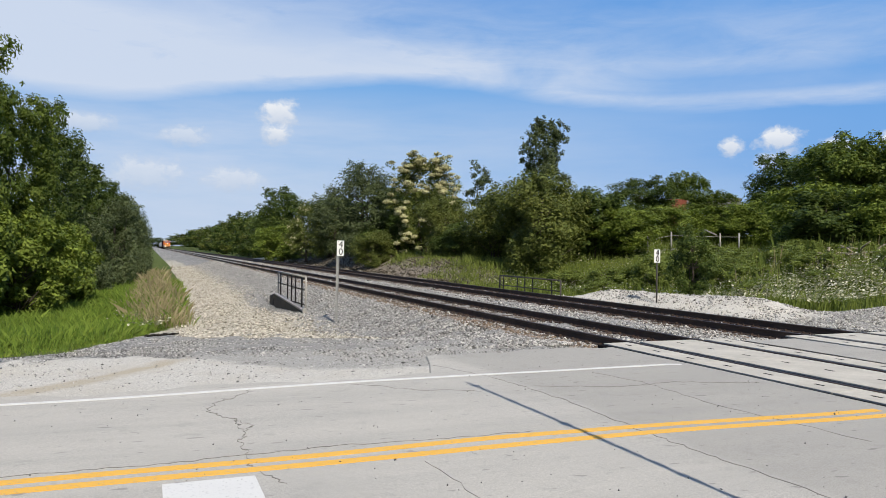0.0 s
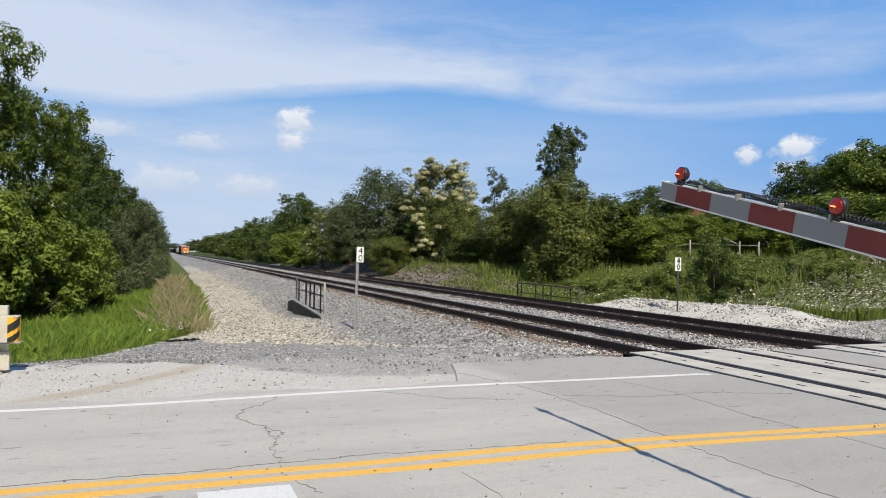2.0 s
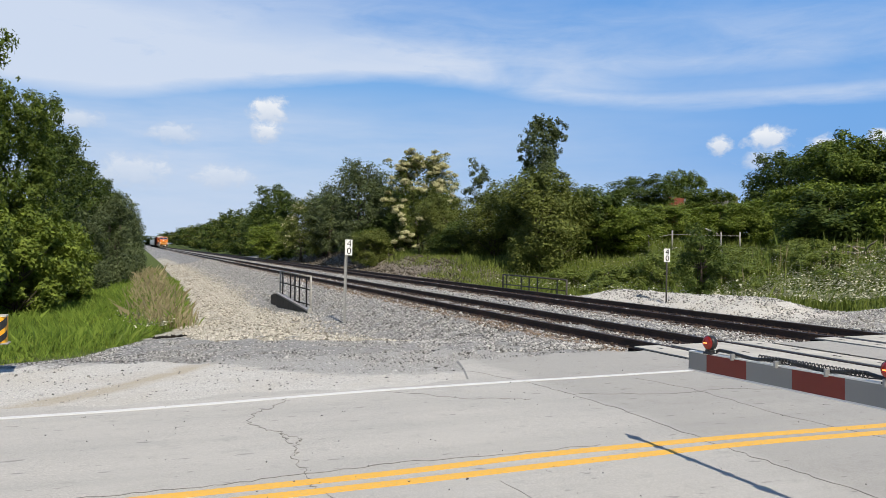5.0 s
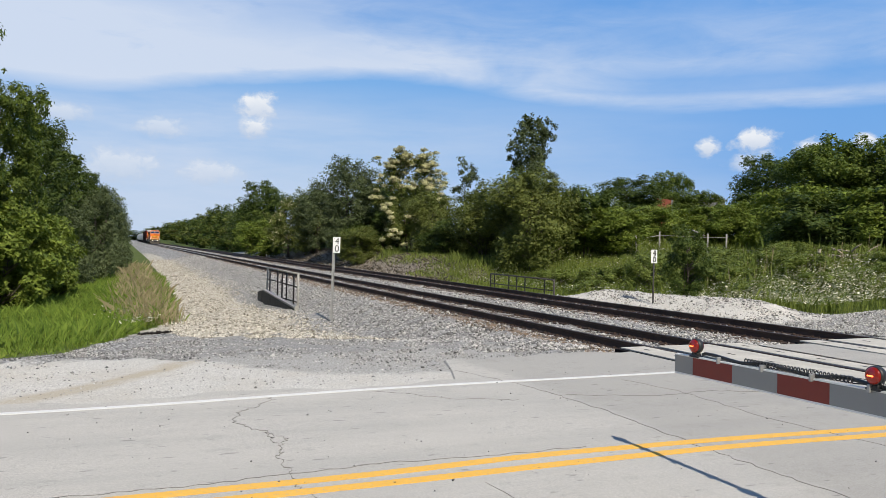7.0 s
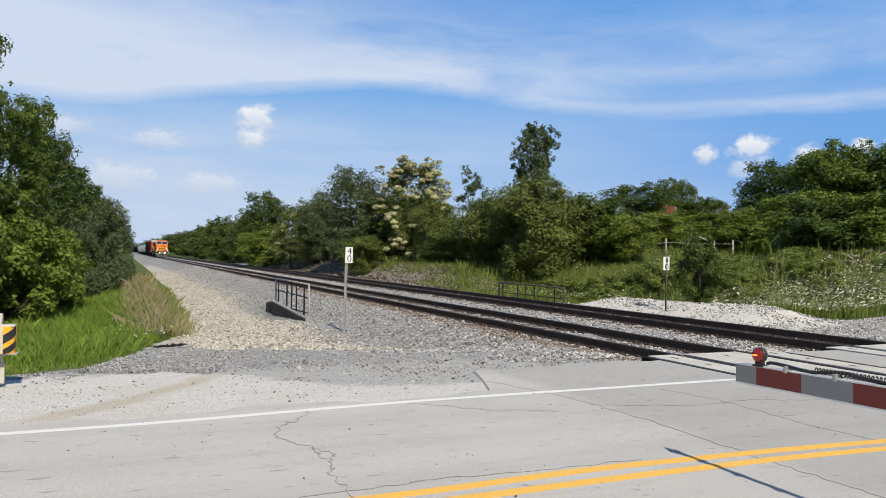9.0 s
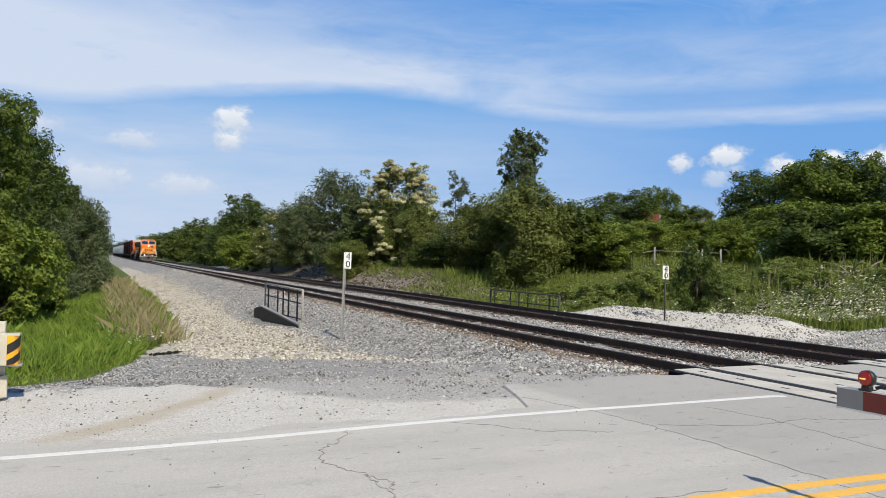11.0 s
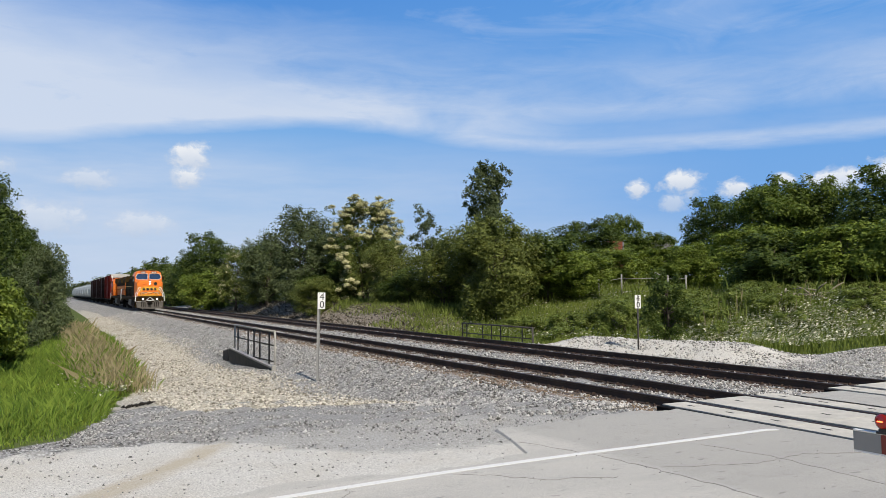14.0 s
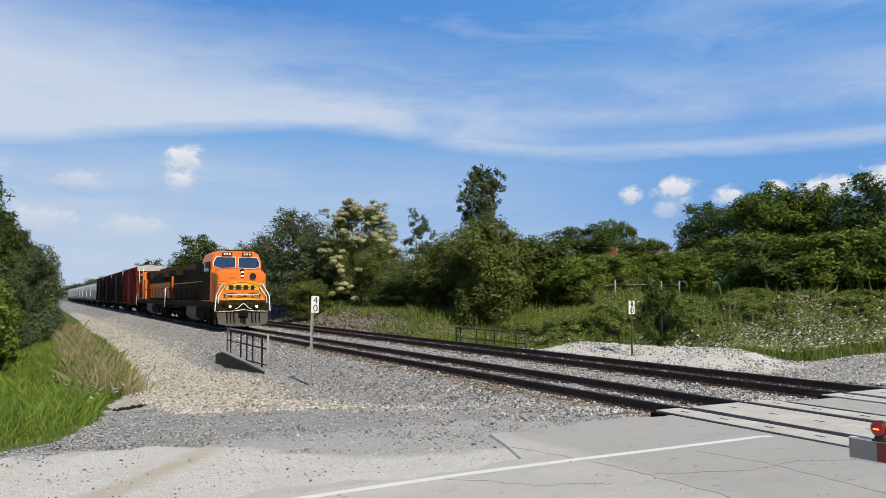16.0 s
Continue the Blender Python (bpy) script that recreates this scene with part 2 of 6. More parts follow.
ARM_RED_SHADED = surface("shaded_red_reflective_sheet", (0.2, 0.02, 0.012), 0.45, vary=0.12)
LENS = Nodes("red_lens")
LENS.bsdf.inputs["Emission Strength"].default_value = 0.08
LENS.put(LENS.bsdf.inputs["Emission Color"], (1.0, 0.05, 0.01))
LENS = LENS.end((0.14, 0.008, 0.006), 0.12, 0.0, 0.6)
BULB = glow_material("lit_red_bulb", (1.0, 0.12, 0.03), 6.0)
ORANGE = surface("orange_locomotive_paint", (0.80, 0.19, 0.012), 0.5, vary=0.12, scale=1.0, dirt=(0.35, 0.13, 0.04), dirt_amount=0.3)
LOCO_YELLOW = surface("yellow_locomotive_paint", (0.82, 0.44, 0.035), 0.45, vary=0.1)
LOCO_AMBER = surface("amber_locomotive_paint", (0.85, 0.29, 0.02), 0.45, vary=0.12, dirt=(0.4, 0.16, 0.04), dirt_amount=0.3)
# real dark green parts, browned to stand also for shade on orange sides
LOCO_GREEN_AND_SHADE = surface("dark_green_paint_and_side_shade", (0.036, 0.022, 0.007), 0.85, vary=0.4, spec=0.1)
UNDER = surface("sooty_underframe", (0.012, 0.011, 0.01), 0.9, vary=0.4, dirt=(0.04, 0.03, 0.02), spec=0.1)
PLOW = surface("scuffed_plow_steel", (0.11, 0.1, 0.088), 0.65, vary=0.3, dirt=(0.07, 0.05, 0.04))
TANK = surface("grey_fuel_tank", (0.09, 0.085, 0.08), 0.6, vary=0.3, dirt=(0.07, 0.06, 0.05))
WHITE_RAIL = surface("white_handrail_paint", (0.8, 0.79, 0.75), 0.5, vary=0.1)
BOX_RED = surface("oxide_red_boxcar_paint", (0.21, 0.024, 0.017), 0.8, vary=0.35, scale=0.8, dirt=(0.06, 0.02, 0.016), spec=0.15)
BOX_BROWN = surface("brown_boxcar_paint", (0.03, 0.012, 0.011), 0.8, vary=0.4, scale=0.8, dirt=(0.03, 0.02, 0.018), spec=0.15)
ROOF_ZINC = surface("zinc_roof_sheet", (0.55, 0.54, 0.52), 0.5, metal=0.3, vary=0.2)
HOPPER = surface("pale_grey_hopper_paint", (0.5, 0.5, 0.49), 0.55, vary=0.2, scale=0.8, dirt=(0.2, 0.17, 0.13))
HEADLIGHT = glow_material("lit_headlight", (1.0, 0.96, 0.86), 18.0)
# blue base colour stands in for sky reflected in the panes
GLASS = Nodes("cab_glass_with_sky_blue").end((0.02, 0.055, 0.14), 0.06, 0.0, 0.4)
DEADWOOD = surface("bleached_deadwood", (0.34, 0.29, 0.22), 0.9, vary=0.4, scale=5, grain=20, bump=0.5)
CONT_RED = surface("faded_orange_container_paint", (0.3, 0.085, 0.045), 0.6, vary=0.25)
CONT_GREY = surface("grey_container_paint", (0.24, 0.235, 0.22), 0.65, vary=0.25)


# ---- mesh tools ----
def chamfer_faces():
    """The faces of a box whose 8 corners are cut, on 24 points (three to a corner)."""
    bm = bmesh.new()
    pts = [v for v in chamfer_points(1, 1, 1, 0.2)]
    vs = [bm.verts.new(p) for p in pts]
    bmesh.ops.convex_hull(bm, input=vs)
    bmesh.ops.dissolve_limit(bm, angle_limit=0.02, verts=bm.verts[:], edges=bm.edges[:])
    bmesh.ops.recalc_face_normals(bm, faces=bm.faces[:])
    bm.verts.index_update()
    index = {v.index: min(range(24), key=lambda k: (v.co - Vector(pts[k])).length) for v in bm.verts}
    faces = [tuple(index[v.index] for v in f.verts) for f in bm.faces]
    bm.free()
    return faces


def chamfer_points(sx, sy, sz, c):
    hx, hy, hz = sx / 2, sy / 2, sz / 2
    pts = []
    for a in (-1, 1):
        for b in (-1, 1):
            for d in (-1, 1):
                pts += [(a * hx, b * (hy - c), d * (hz - c)), (a * (hx - c), b * hy, d * (hz - c)), (a * (hx - c), b * (hy - c), d * hz)]
    return pts


CHAMFER = chamfer_faces()


class Shape:
    """Vertices and faces gathered for one mesh."""

    def __init__(self):
        self.v, self.f, self.s = [], [], []

    def add(self, verts, faces, m=None, smooth=False):
        k = len(self.v)
        self.v += [tuple(m @ Vector(p)) for p in verts] if m is not None else [tuple(p) for p in verts]
        self.f += [tuple(i + k for i in f) for f in faces]
        self.s += [smooth] * len(faces)
        return self

    def box(self, x, y, z, sx, sy, sz, c=None, m=None):
        """A box by its centre and size, with cut edges."""
        c = min(sx, sy, sz) * 0.12 if c is None else c
        return self.add(chamfer_points(sx, sy, sz, c), CHAMFER, (m or Matrix()) @ Matrix.Translation((x, y, z)))

    def tube(self, points, r, sides=8, cap=True, r_end=None):
        """A round bar along points; r_end: the radius at its end."""
        pts = [Vector(p) for p in points]
        verts, n = [], len(pts)
        for k, p in enumerate(pts):
            d = (pts[min(k + 1, n - 1)] - pts[max(k - 1, 0)]).normalized()
            u = d.orthogonal().normalized() if abs(d.z) > 0.95 else d.cross(Vector((0, 0, 1))).normalized()
            w, rad = d.cross(u), r if r_end is None else r + (r_end - r) * k / max(1, n - 1)
            verts += [p + rad * (math.cos(a) * u + math.sin(a) * w) for a in (2 * math.pi * j / sides for j in range(sides))]
        faces = [(k * sides + j, k * sides + (j + 1) % sides, (k + 1) * sides + (j + 1) % sides, (k + 1) * sides + j) for k in range(n - 1) for j in range(sides)]
        if cap:
            faces += [tuple(range(sides))[::-1], tuple((n - 1) * sides + j for j in range(sides))]
        return self.add(verts, faces, None, True)

    def lathe(self, profile, sides=20, m=None):
        """Rings of (radius, height) turned round z."""
        verts = [(r * math.cos(2 * math.pi * j / sides), r * math.sin(2 * math.pi * j / sides), z) for r, z in profile for j in range(sides)]
        faces = [(k * sides + j, k * sides + (j + 1) % sides, (k + 1) * sides + (j + 1) % sides, (k + 1) * sides + j) for k in range(len(profile) - 1) for j in range(sides)]
        faces += [tuple(range(sides))[::-1], tuple((len(profile) - 1) * sides + j for j in range(sides))]
        return self.add(verts, faces, m, True)

    def prism(self, outline, a, b, axis="y", m=None):
        """An outline in the two other axes, drawn out from a to b along axis."""
        def at(p, q, s):
            return {"x": (s, p, q), "y": (p, s, q), "z": (p, q, s)}[axis]
        n = len(outline)
        verts = [at(p, q, a) for p, q in outline] + [at(p, q, b) for p, q in outline]
        faces = [tuple(range(n)), tuple(range(2 * n - 1, n - 1, -1))] + [(j, j + n, (j + 1) % n + n, (j + 1) % n) for j in range(n)]
        return self.add(verts, faces, m)

    def loft(self, rings, cap=True):
        n = len(rings[0])
        verts = [p for ring in rings for p in ring]
        faces = [(k * n + j, k * n + (j + 1) % n, (k + 1) * n + (j + 1) % n, (k + 1) * n + j) for k in range(len(rings) - 1) for j in range(n)]
        if cap:
            faces += [tuple(range(n))[::-1], tuple((len(rings) - 1) * n + j for j in range(n))]
        return self.add(verts, faces)

    def mesh(self, name, material, fix=True):
        me = bpy.data.meshes.new(name)
        me.from_pydata(self.v, [], self.f)
        me.polygons.foreach_set("use_smooth", self.s)
        if fix and len(self.f) < 20000:
            bm = bmesh.new()
            bm.from_mesh(me)
            bmesh.ops.recalc_face_normals(bm, faces=bm.faces[:])
            bm.to_mesh(me)
            bm.free()
        me.materials.append(material)
        return me


def part(name, shape, material, parent=None, label="", kind="", m=None):
    ob = new(name, shape.mesh(name, material) if isinstance(shape, Shape) else shape)
    if parent:
        ob.parent = parent
    if m is not None:
        ob.matrix_basis = m
    return tagged(ob, label=label, kind=kind)


def thing(name, label, category, m=None, group="", kind=""):
    ob = new(name)
    ob.empty_display_size = 0.2
    if m is not None:
        ob.matrix_basis = m
    return tagged(ob, label, category, group, kind)


def raw_mesh(name, verts, faces, material):
    """A mesh of many alike triangles or quads from arrays."""
    me = bpy.data.meshes.new(name)
    n, k = faces.shape
    me.vertices.add(len(verts))
    me.vertices.foreach_set("co", np.asarray(verts, np.float32).ravel())
    me.loops.add(n * k)
    me.loops.foreach_set("vertex_index", faces.astype(np.int32).ravel())
    me.polygons.add(n)
    me.polygons.foreach_set("loop_start", np.arange(0, n * k, k, dtype=np.int32))
    me.update(calc_edges=True)
    me.materials.append(material)
    return me


def step(a, b, v):
    """0 below a, 1 above b, smooth between."""
    s = np.clip((np.asarray(v, float) - a) / (b - a), 0, 1)
    return s * s * (3 - 2 * s)


# ---- sky ----
def sky_material():
    """Deep blue above, pale towards the horizon, a wide band of thin high cloud and a few small heaped clouds."""
    n = Nodes("summer_sky")
    px, py, pz = n.split()
    az = n.math("MULTIPLY", n.math("ARCTAN2", px, py), 57.2958)
    flat = n.math("SQRT", n.math("ADD", n.math("MULTIPLY", px, px), n.math("MULTIPLY", py, py)))
    el = n.math("MULTIPLY", n.math("ARCTAN2", pz, flat), 57.2958)
    comb = n.t.nodes.new("ShaderNodeCombineXYZ")
    n.put(comb.inputs[0], az)
    n.put(comb.inputs[1], el)
    deg = comb.outputs[0]

    def mapped(sx, sy, turn=0.0, dx=0.0):
        m = n.t.nodes.new("ShaderNodeMapping")
        n.put(m.inputs["Vector"], deg)
        m.inputs["Scale"].default_value, m.inputs["Rotation"].default_value = (sx, sy, 1), (0, 0, radians(turn))
        m.inputs["Location"].default_value = (dx, 0, 0)
        return m.outputs[0]

    col = n.mix(n.ramp(el, 0.0, 6.5), (0.52, 0.64, 0.81), (0.36, 0.55, 0.82))
    col = n.mix(n.ramp(el, 5.0, 12.5), col, (0.20, 0.43, 0.80))
    col = n.mix(n.ramp(el, 12.0, 22.0), col, (0.085, 0.275, 0.70))
    col = n.mix(n.math("MULTIPLY", n.math("MULTIPLY", n.ramp(az, 16.0, 44.0), n.ramp(el, 0.5, 6.0)), 0.65), col, (0.13, 0.36, 0.79))
    # veil of thin cloud low down, more of it to the left
    veil = n.math("MULTIPLY", n.ramp(n.noise(1.0, 5, 0.6, mapped(0.05, 0.3, 4)), 0.22, 0.62), n.math("MULTIPLY", n.ramp(el, 11.8, 8.6), n.ramp(az, 50.0, 4.0)))
    col = n.mix(n.math("MULTIPLY", veil, 0.78), col, (0.60, 0.69, 0.85))
    # the broad band
    wave = n.math("MULTIPLY", n.math("COSINE", n.math("MULTIPLY", n.math("SUBTRACT", n.math("MINIMUM", az, 38.5), 17.0), 0.145)), 1.1)
    edge = n.math("SUBTRACT", n.math("SUBTRACT", el, 11.1), wave)
    rag = n.math("MULTIPLY", n.math("SUBTRACT", n.noise(1.0, 6, 0.6, mapped(0.11, 0.5, 6), 0.6), 0.5), 3.4)
    above = n.math("ADD", edge, n.math("MULTIPLY", rag, 0.35))
    body = n.math("MULTIPLY", n.ramp(above, -0.2, 0.9), n.ramp(n.math("ADD", n.math("ADD", edge, rag), n.math("MULTIPLY", n.ramp(az, 14.0, -6.0), -5.0)), 8.4, 1.2))
    fibre = n.math("ADD", n.math("MULTIPLY", n.ramp(n.noise(1.0, 6, 0.55, mapped(0.07, 0.24, -10), 0.7), 0.2, 0.62), 0.7), n.math("MULTIPLY", n.ramp(n.noise(1.0, 8, 0.65, mapped(0.13, 0.5, -17), 1.2), 0.3, 0.66), 0.34))
    fibre = n.math("ADD", fibre, n.math("MULTIPLY", n.ramp(az, 27.0, 2.0), 0.5), clamp=True)
    wedge = n.math("MULTIPLY", n.ramp(az, 29.0, 38.0), n.math("MULTIPLY", n.ramp(edge, 0.5, 1.3), n.ramp(edge, 3.4, 2.2)))
    cirrus = n.math("MULTIPLY", n.math("MULTIPLY", body, fibre), n.math("SUBTRACT", 1.0, n.math("MULTIPLY", wedge, 0.75)))
    high = n.math("MULTIPLY", n.ramp(n.noise(1.0, 7, 0.6, mapped(0.05, 0.2, -24, 3.0), 1.0), 0.52, 0.8), n.ramp(el, 15.0, 18.0))
    cirrus = n.math("MAXIMUM", cirrus, n.math("MULTIPLY", high, 0.5))
    col = n.mix(n.math("MULTIPLY", cirrus, 0.92), col, (0.65, 0.73, 0.872))
    # heaped clouds: azimuth, elevation, half width, half height
    heaps = ((8.9, 9.8, 1.5, 1.15), (8.6, 8.3, 1.35, 0.8), (2.2, 7.85, 1.9, 0.75), (-0.4, 5.1, 2.9, 1.25), (5.6, 4.9, 2.3, 0.95), (45.0, 7.7, 1.6, 1.0), (41.9, 7.4, 0.85, 0.85), (44.4, 6.3, 1.3, 0.7), (48.6, 7.1, 1.1, 0.8))
    heaps2 = ((55.0, 7.3, 1.9, 1.1), (58.5, 7.6, 2.2, 1.1), (35.5, 3.6, 0.9, 0.6), (-4.5, 8.4, 2.6, 0.7), (51.8, 7.5, 0.9, 0.5))
    puff = n.math("MULTIPLY", n.math("SUBTRACT", n.noise(1.0, 6, 0.62, mapped(0.9, 1.15), 0.3), 0.5), 1.9)
    mask, lit = 0.0, 0.0
    for a, e, w, h in heaps + heaps2:
        da = n.math("DIVIDE", n.math("SUBTRACT", az, a), w)
        de = n.math("DIVIDE", n.math("SUBTRACT", el, e), h)
        d = n.math("SQRT", n.math("ADD", n.math("MULTIPLY", da, da), n.math("MULTIPLY", de, de)))
        one = n.math("MULTIPLY", n.ramp(n.math("ADD", d, puff), 1.1, 0.5), 1.0 if e > 6.8 and a > 8 else 0.66)
        lit = n.math("MAXIMUM", lit, n.math("MULTIPLY", one, n.ramp(n.math("ADD", de, n.math("MULTIPLY", puff, -0.4)), -0.9, 0.5)))
        mask = n.math("MAXIMUM", mask, one)
    cloud = n.mix(lit, (0.53, 0.62, 0.77), (0.88, 0.90, 0.93))
    col = n.mix(n.math("MULTIPLY", mask, 0.92), col, cloud)
    n.put(n.bsdf.inputs["Emission Color"], col)
    n.bsdf.inputs["Emission Strength"].default_value = 1.0
    return n.end((0, 0, 0), 1.0, 0.0, 0.0)


def build_sky():
    az, el, r = np.radians(np.linspace(-95, 110, 60)), np.radians(np.linspace(-1.5, 60, 24)), 3200.0
    A, E = np.meshgrid(az, el)
    verts = np.stack([r * np.sin(A) * np.cos(E), r * np.cos(A) * np.cos(E), r * np.sin(E)], -1).reshape(-1, 3)
    idx = np.arange(len(verts)).reshape(len(el), len(az))
    faces = np.stack([idx[:-1, :-1], idx[1:, :-1], idx[1:, 1:], idx[:-1, 1:]], -1).reshape(-1, 4)
    ob = new("backdrop", raw_mesh("backdrop", verts, faces, sky_material()))
    ob.location = (-9.0, -10.5, 1.75)
    tagged(ob, "blue summer sky with thin and heaped white clouds", "sky", kind="structure")


build_sky()


# ---- ground ----
def wobble(x, y):
    return 0.5 * np.sin(x * 0.9 + 1.3 * np.sin(y * 0.55)) + 0.5 * np.sin(y * 0.8 + 1.7 * np.sin(x * 0.6 + 2.0))


def ground_height(x, y):
    """The lie of the land: a rail bed on a low bank, a hollow beside it, rising ground past the far track."""
    x, y = np.asarray(x, float), np.asarray(y, float)
    bed = np.full(np.broadcast(x, y).shape, -0.2)
    bed = bed - 0.5 * step(-0.9, -2.9, x) - 0.2 * step(-3.2, -7.2, x) * step(4, 14, y) - 0.25 * step(-8, -13, x)
    bed = bed + 0.06 * step(2.0, 2.8, x) * step(3.8, 3.0, x)
    bed = bed - 0.32 * step(6.9, 8.6, x)
    bed = bed - 0.42 * step(-3.0, -3.2, x) * step(-6.2, -4.2, x) * step(15.0, 22.0, y) * step(30, 24, y)
    heap = np.exp(-(((x - 10.3 + (y - 11.5) * 0.28) / 1.3) ** 2)) * step(6.0, 9.0, y) * step(17.5, 14.5, y)
    bed = bed + 0.6 * heap
    heap2 = np.exp(-(((x - 14.2) / 3.0) ** 2 + ((y - 6.2) / 1.2) ** 2))
    bed = bed + 0.35 * heap2
    rise = step(6.9, 10.6, x) * step(25, 36, y) * step(140, 95, y) * 1.45 + step(11, 24, x) * 1.9 * step(3, 13, y)
    bed = bed + rise + step(30, 80, x) * 1.0
    bed = bed + 0.04 * wobble(x, y) * (step(-3, -6, x) + step(8, 10, x))
    reach = np.interp(x, (-7.0, -3.0, -1.0), (13.5, 9.0, 4.5))      # towards the road the land meets its level
    rise_to = np.clip((y + 0.3) / (reach + 0.3), 0, 1)
    level = 1 - rise_to * rise_to * (3 - 2 * rise_to)
    near = bed * (1 - level) + level * -0.03
    far_side = step(6.0, -2.5, y)
    right = bed * (1 - far_side) - 0.03 * far_side
    out = np.where(x > 6.9, right, near)
    track = (x > -1.1) & (x < 6.9)
    out = np.where(track, np.where(y > 0.0, np.minimum(bed, -0.16), -0.05), out)
    out = np.where(y < -1.0, -0.03 - 0.25 * step(-10.8, -16, y), out)
    return out + 2.0 * step(250, 900, np.hypot(x, y)) * 0


def spread(dense, reach):
    """Grid lines: close together in the dense range, wider and wider out to the reach."""
    a, b, d = dense
    line = list(np.arange(a, b + d / 2, d))
    out, s, lo, hi = [], d, a, b
    while lo > reach[0] or hi < reach[1]:
        s *= 1.22
        lo, hi = max(lo - s, reach[0]), min(hi + s, reach[1])
        if lo < (line[0] - 1e-6):
            line.insert(0, lo)
        if hi > (line[-1] + 1e-6):
            line.append(hi)
    return np.array(line)


def grass_zone(x, y):
    rim = np.interp(x, (-30, -10.4, -9.7, -9.3, -8.9, -8.3, -7.6, -7.25, -6.8, -6.4, -5.9), (1.5, 1.8, 2.0, 3.2, 4.8, 11.0, 13.6, 15.0, 23.5, 40.0, 100.0))
    left = step(-0.35, 0.45, y - rim + 0.35 * wobble(y, x * 2))
    left = np.where(x < -5.8, left, 0.0)
    right = step(8.4, 9.6, x - 1.4 * step(18, 14, y) + 0.3 * wobble(x, y)) * step(7.4, 9.2, y - (x - 12) * -0.22 + 0.3 * wobble(y, x) + 2.6 * step(17, 20, y))
    right = np.maximum(right * step(11.2, 12.6, x + 3.4 * step(14.5, 17.0, y)), 0)
    back = step(-11.2, -13.5, y)
    return np.clip(np.maximum(np.maximum(left, right), back), 0, 1)


def build_ground():
    xs, ys = spread((-16, 30, 0.3), (-900, 1500)), spread((-14, 42, 0.3), (-600, 3000))
    X, Y = np.meshgrid(xs, ys)
    Z = ground_height(X, Y)
    stony = (1 - grass_zone(X, Y)) * step(-1.0, 0.5, Y)
    Z = Z + stony * 0.025 * np.random.default_rng(3).normal(size=Z.shape) * (np.hypot(X, Y) < 60)
    nx, ny = len(xs), len(ys)
    idx = np.arange(nx * ny).reshape(ny, nx)
    faces = np.stack([idx[:-1, :-1], idx[:-1, 1:], idx[1:, 1:], idx[1:, :-1]], -1).reshape(-1, 4)
    me = raw_mesh("ground", np.stack([X, Y, Z], -1).reshape(-1, 3), faces, GROUND)
    me.polygons.foreach_set("use_smooth", [True] * len(me.polygons))
    W = 0.4 * wobble(X, Y)
    zones = {
        "grass": grass_zone(X, Y),
        "fine": step(1.6, 0.2, Y + W + step(-4.5, -2.0, X) * 1.2) * step(-0.9, -1.6, X) + step(7.3, 8.2, X) * np.maximum(step(3.2, 1.8, Y + W - (X - 8) * 0.15), 0.75 * step(12.6, 11.6, X + W) * step(5.5, 7.0, Y)),
        "tan": step(-3.3, -4.5, X + W * 0.8) * step(5.5, 8.5, Y + W) * step(160, 90, Y),
        "dark": 1.1 * step(-0.6, 0.5, Y + W * 0.6 - np.interp(X, (-10, -8, -6.3, -4.5, -3.4), (2.0, 0.7, -1.1, -1.3, -0.5))) * step(6.0, 4.0, Y + W * 0.6 + (X + 6) * 0.6) * step(-9.6, -7.4, X) * step(-1.2, -2.6, X),
        "bare": step(6.8, 7.2, X) * step(12.4, 10.6, X + W) * step(26, 30, Y + W) * step(90, 70, Y),
        "mud": np.exp(-(((Y - np.interp(X, (-10.4, -9.6, -8.9, -8.0, -7.4), (-2.3, -1.75, -1.05, 0.15, 0.9))) / 0.3) ** 2)) * step(-10.8, -9.6, X) * step(-7.2, -8.0, X),
        "rust": 0.75 * (step(-1.0, -0.6, X) * step(-0.1, -0.3, X) + step(1.55, 1.75, X) * step(2.3, 1.9, X) + step(3.4, 3.7, X) * step(4.2, 4.0, X)) * step(-0.2, 0.5, Y),
    }
    for name, value in zones.items():
        attr = me.attributes.new(name, "FLOAT", "POINT")
        attr.data.foreach_set("value", np.clip(value, 0, 1).astype(np.float32).ravel())
    return tagged(new("ground", me), "rail bed of grey and tan gravel with grassy banks", "ground", kind="structure")


build_ground()


def strip(shape, points, width, z0, thick=0.004):
    """A flat ribbon along points in plan, lying on the gently uneven road, with a little thickness."""
    pts = [Vector((p[0], p[1], 0)) for p in points]
    n, verts = len(pts), []
    for k, p in enumerate(pts):
        d = (pts[min(k + 1, n - 1)] - pts[max(k - 1, 0)]).normalized()
        w = width[k] if isinstance(width, (list, tuple)) else width
        z = z0 + 0.004 * math.sin(p.x * 1.3 + p.y)
        side = Vector((-d.y, d.x, 0)) * w / 2
        verts += [p + side + Vector((0, 0, z)), p - side + Vector((0, 0, z)), p - side + Vector((0, 0, z - thick)), p + side + Vector((0, 0, z - thick))]
    faces = [(4 * k + a, 4 * k + 4 + a, 4 * k + 4 + (a + 1) % 4, 4 * k + (a + 1) % 4) for k in range(n - 1) for a in range(4)]
    faces += [(0, 1, 2, 3), (4 * n - 4, 4 * n - 1, 4 * n - 2, 4 * n - 3)]
    return shape.add(verts, faces)


PANEL_EDGES = (-0.76, GAUGE + 0.72, TRACK_GAP - 0.76, TRACK_GAP + GAUGE + 0.76)


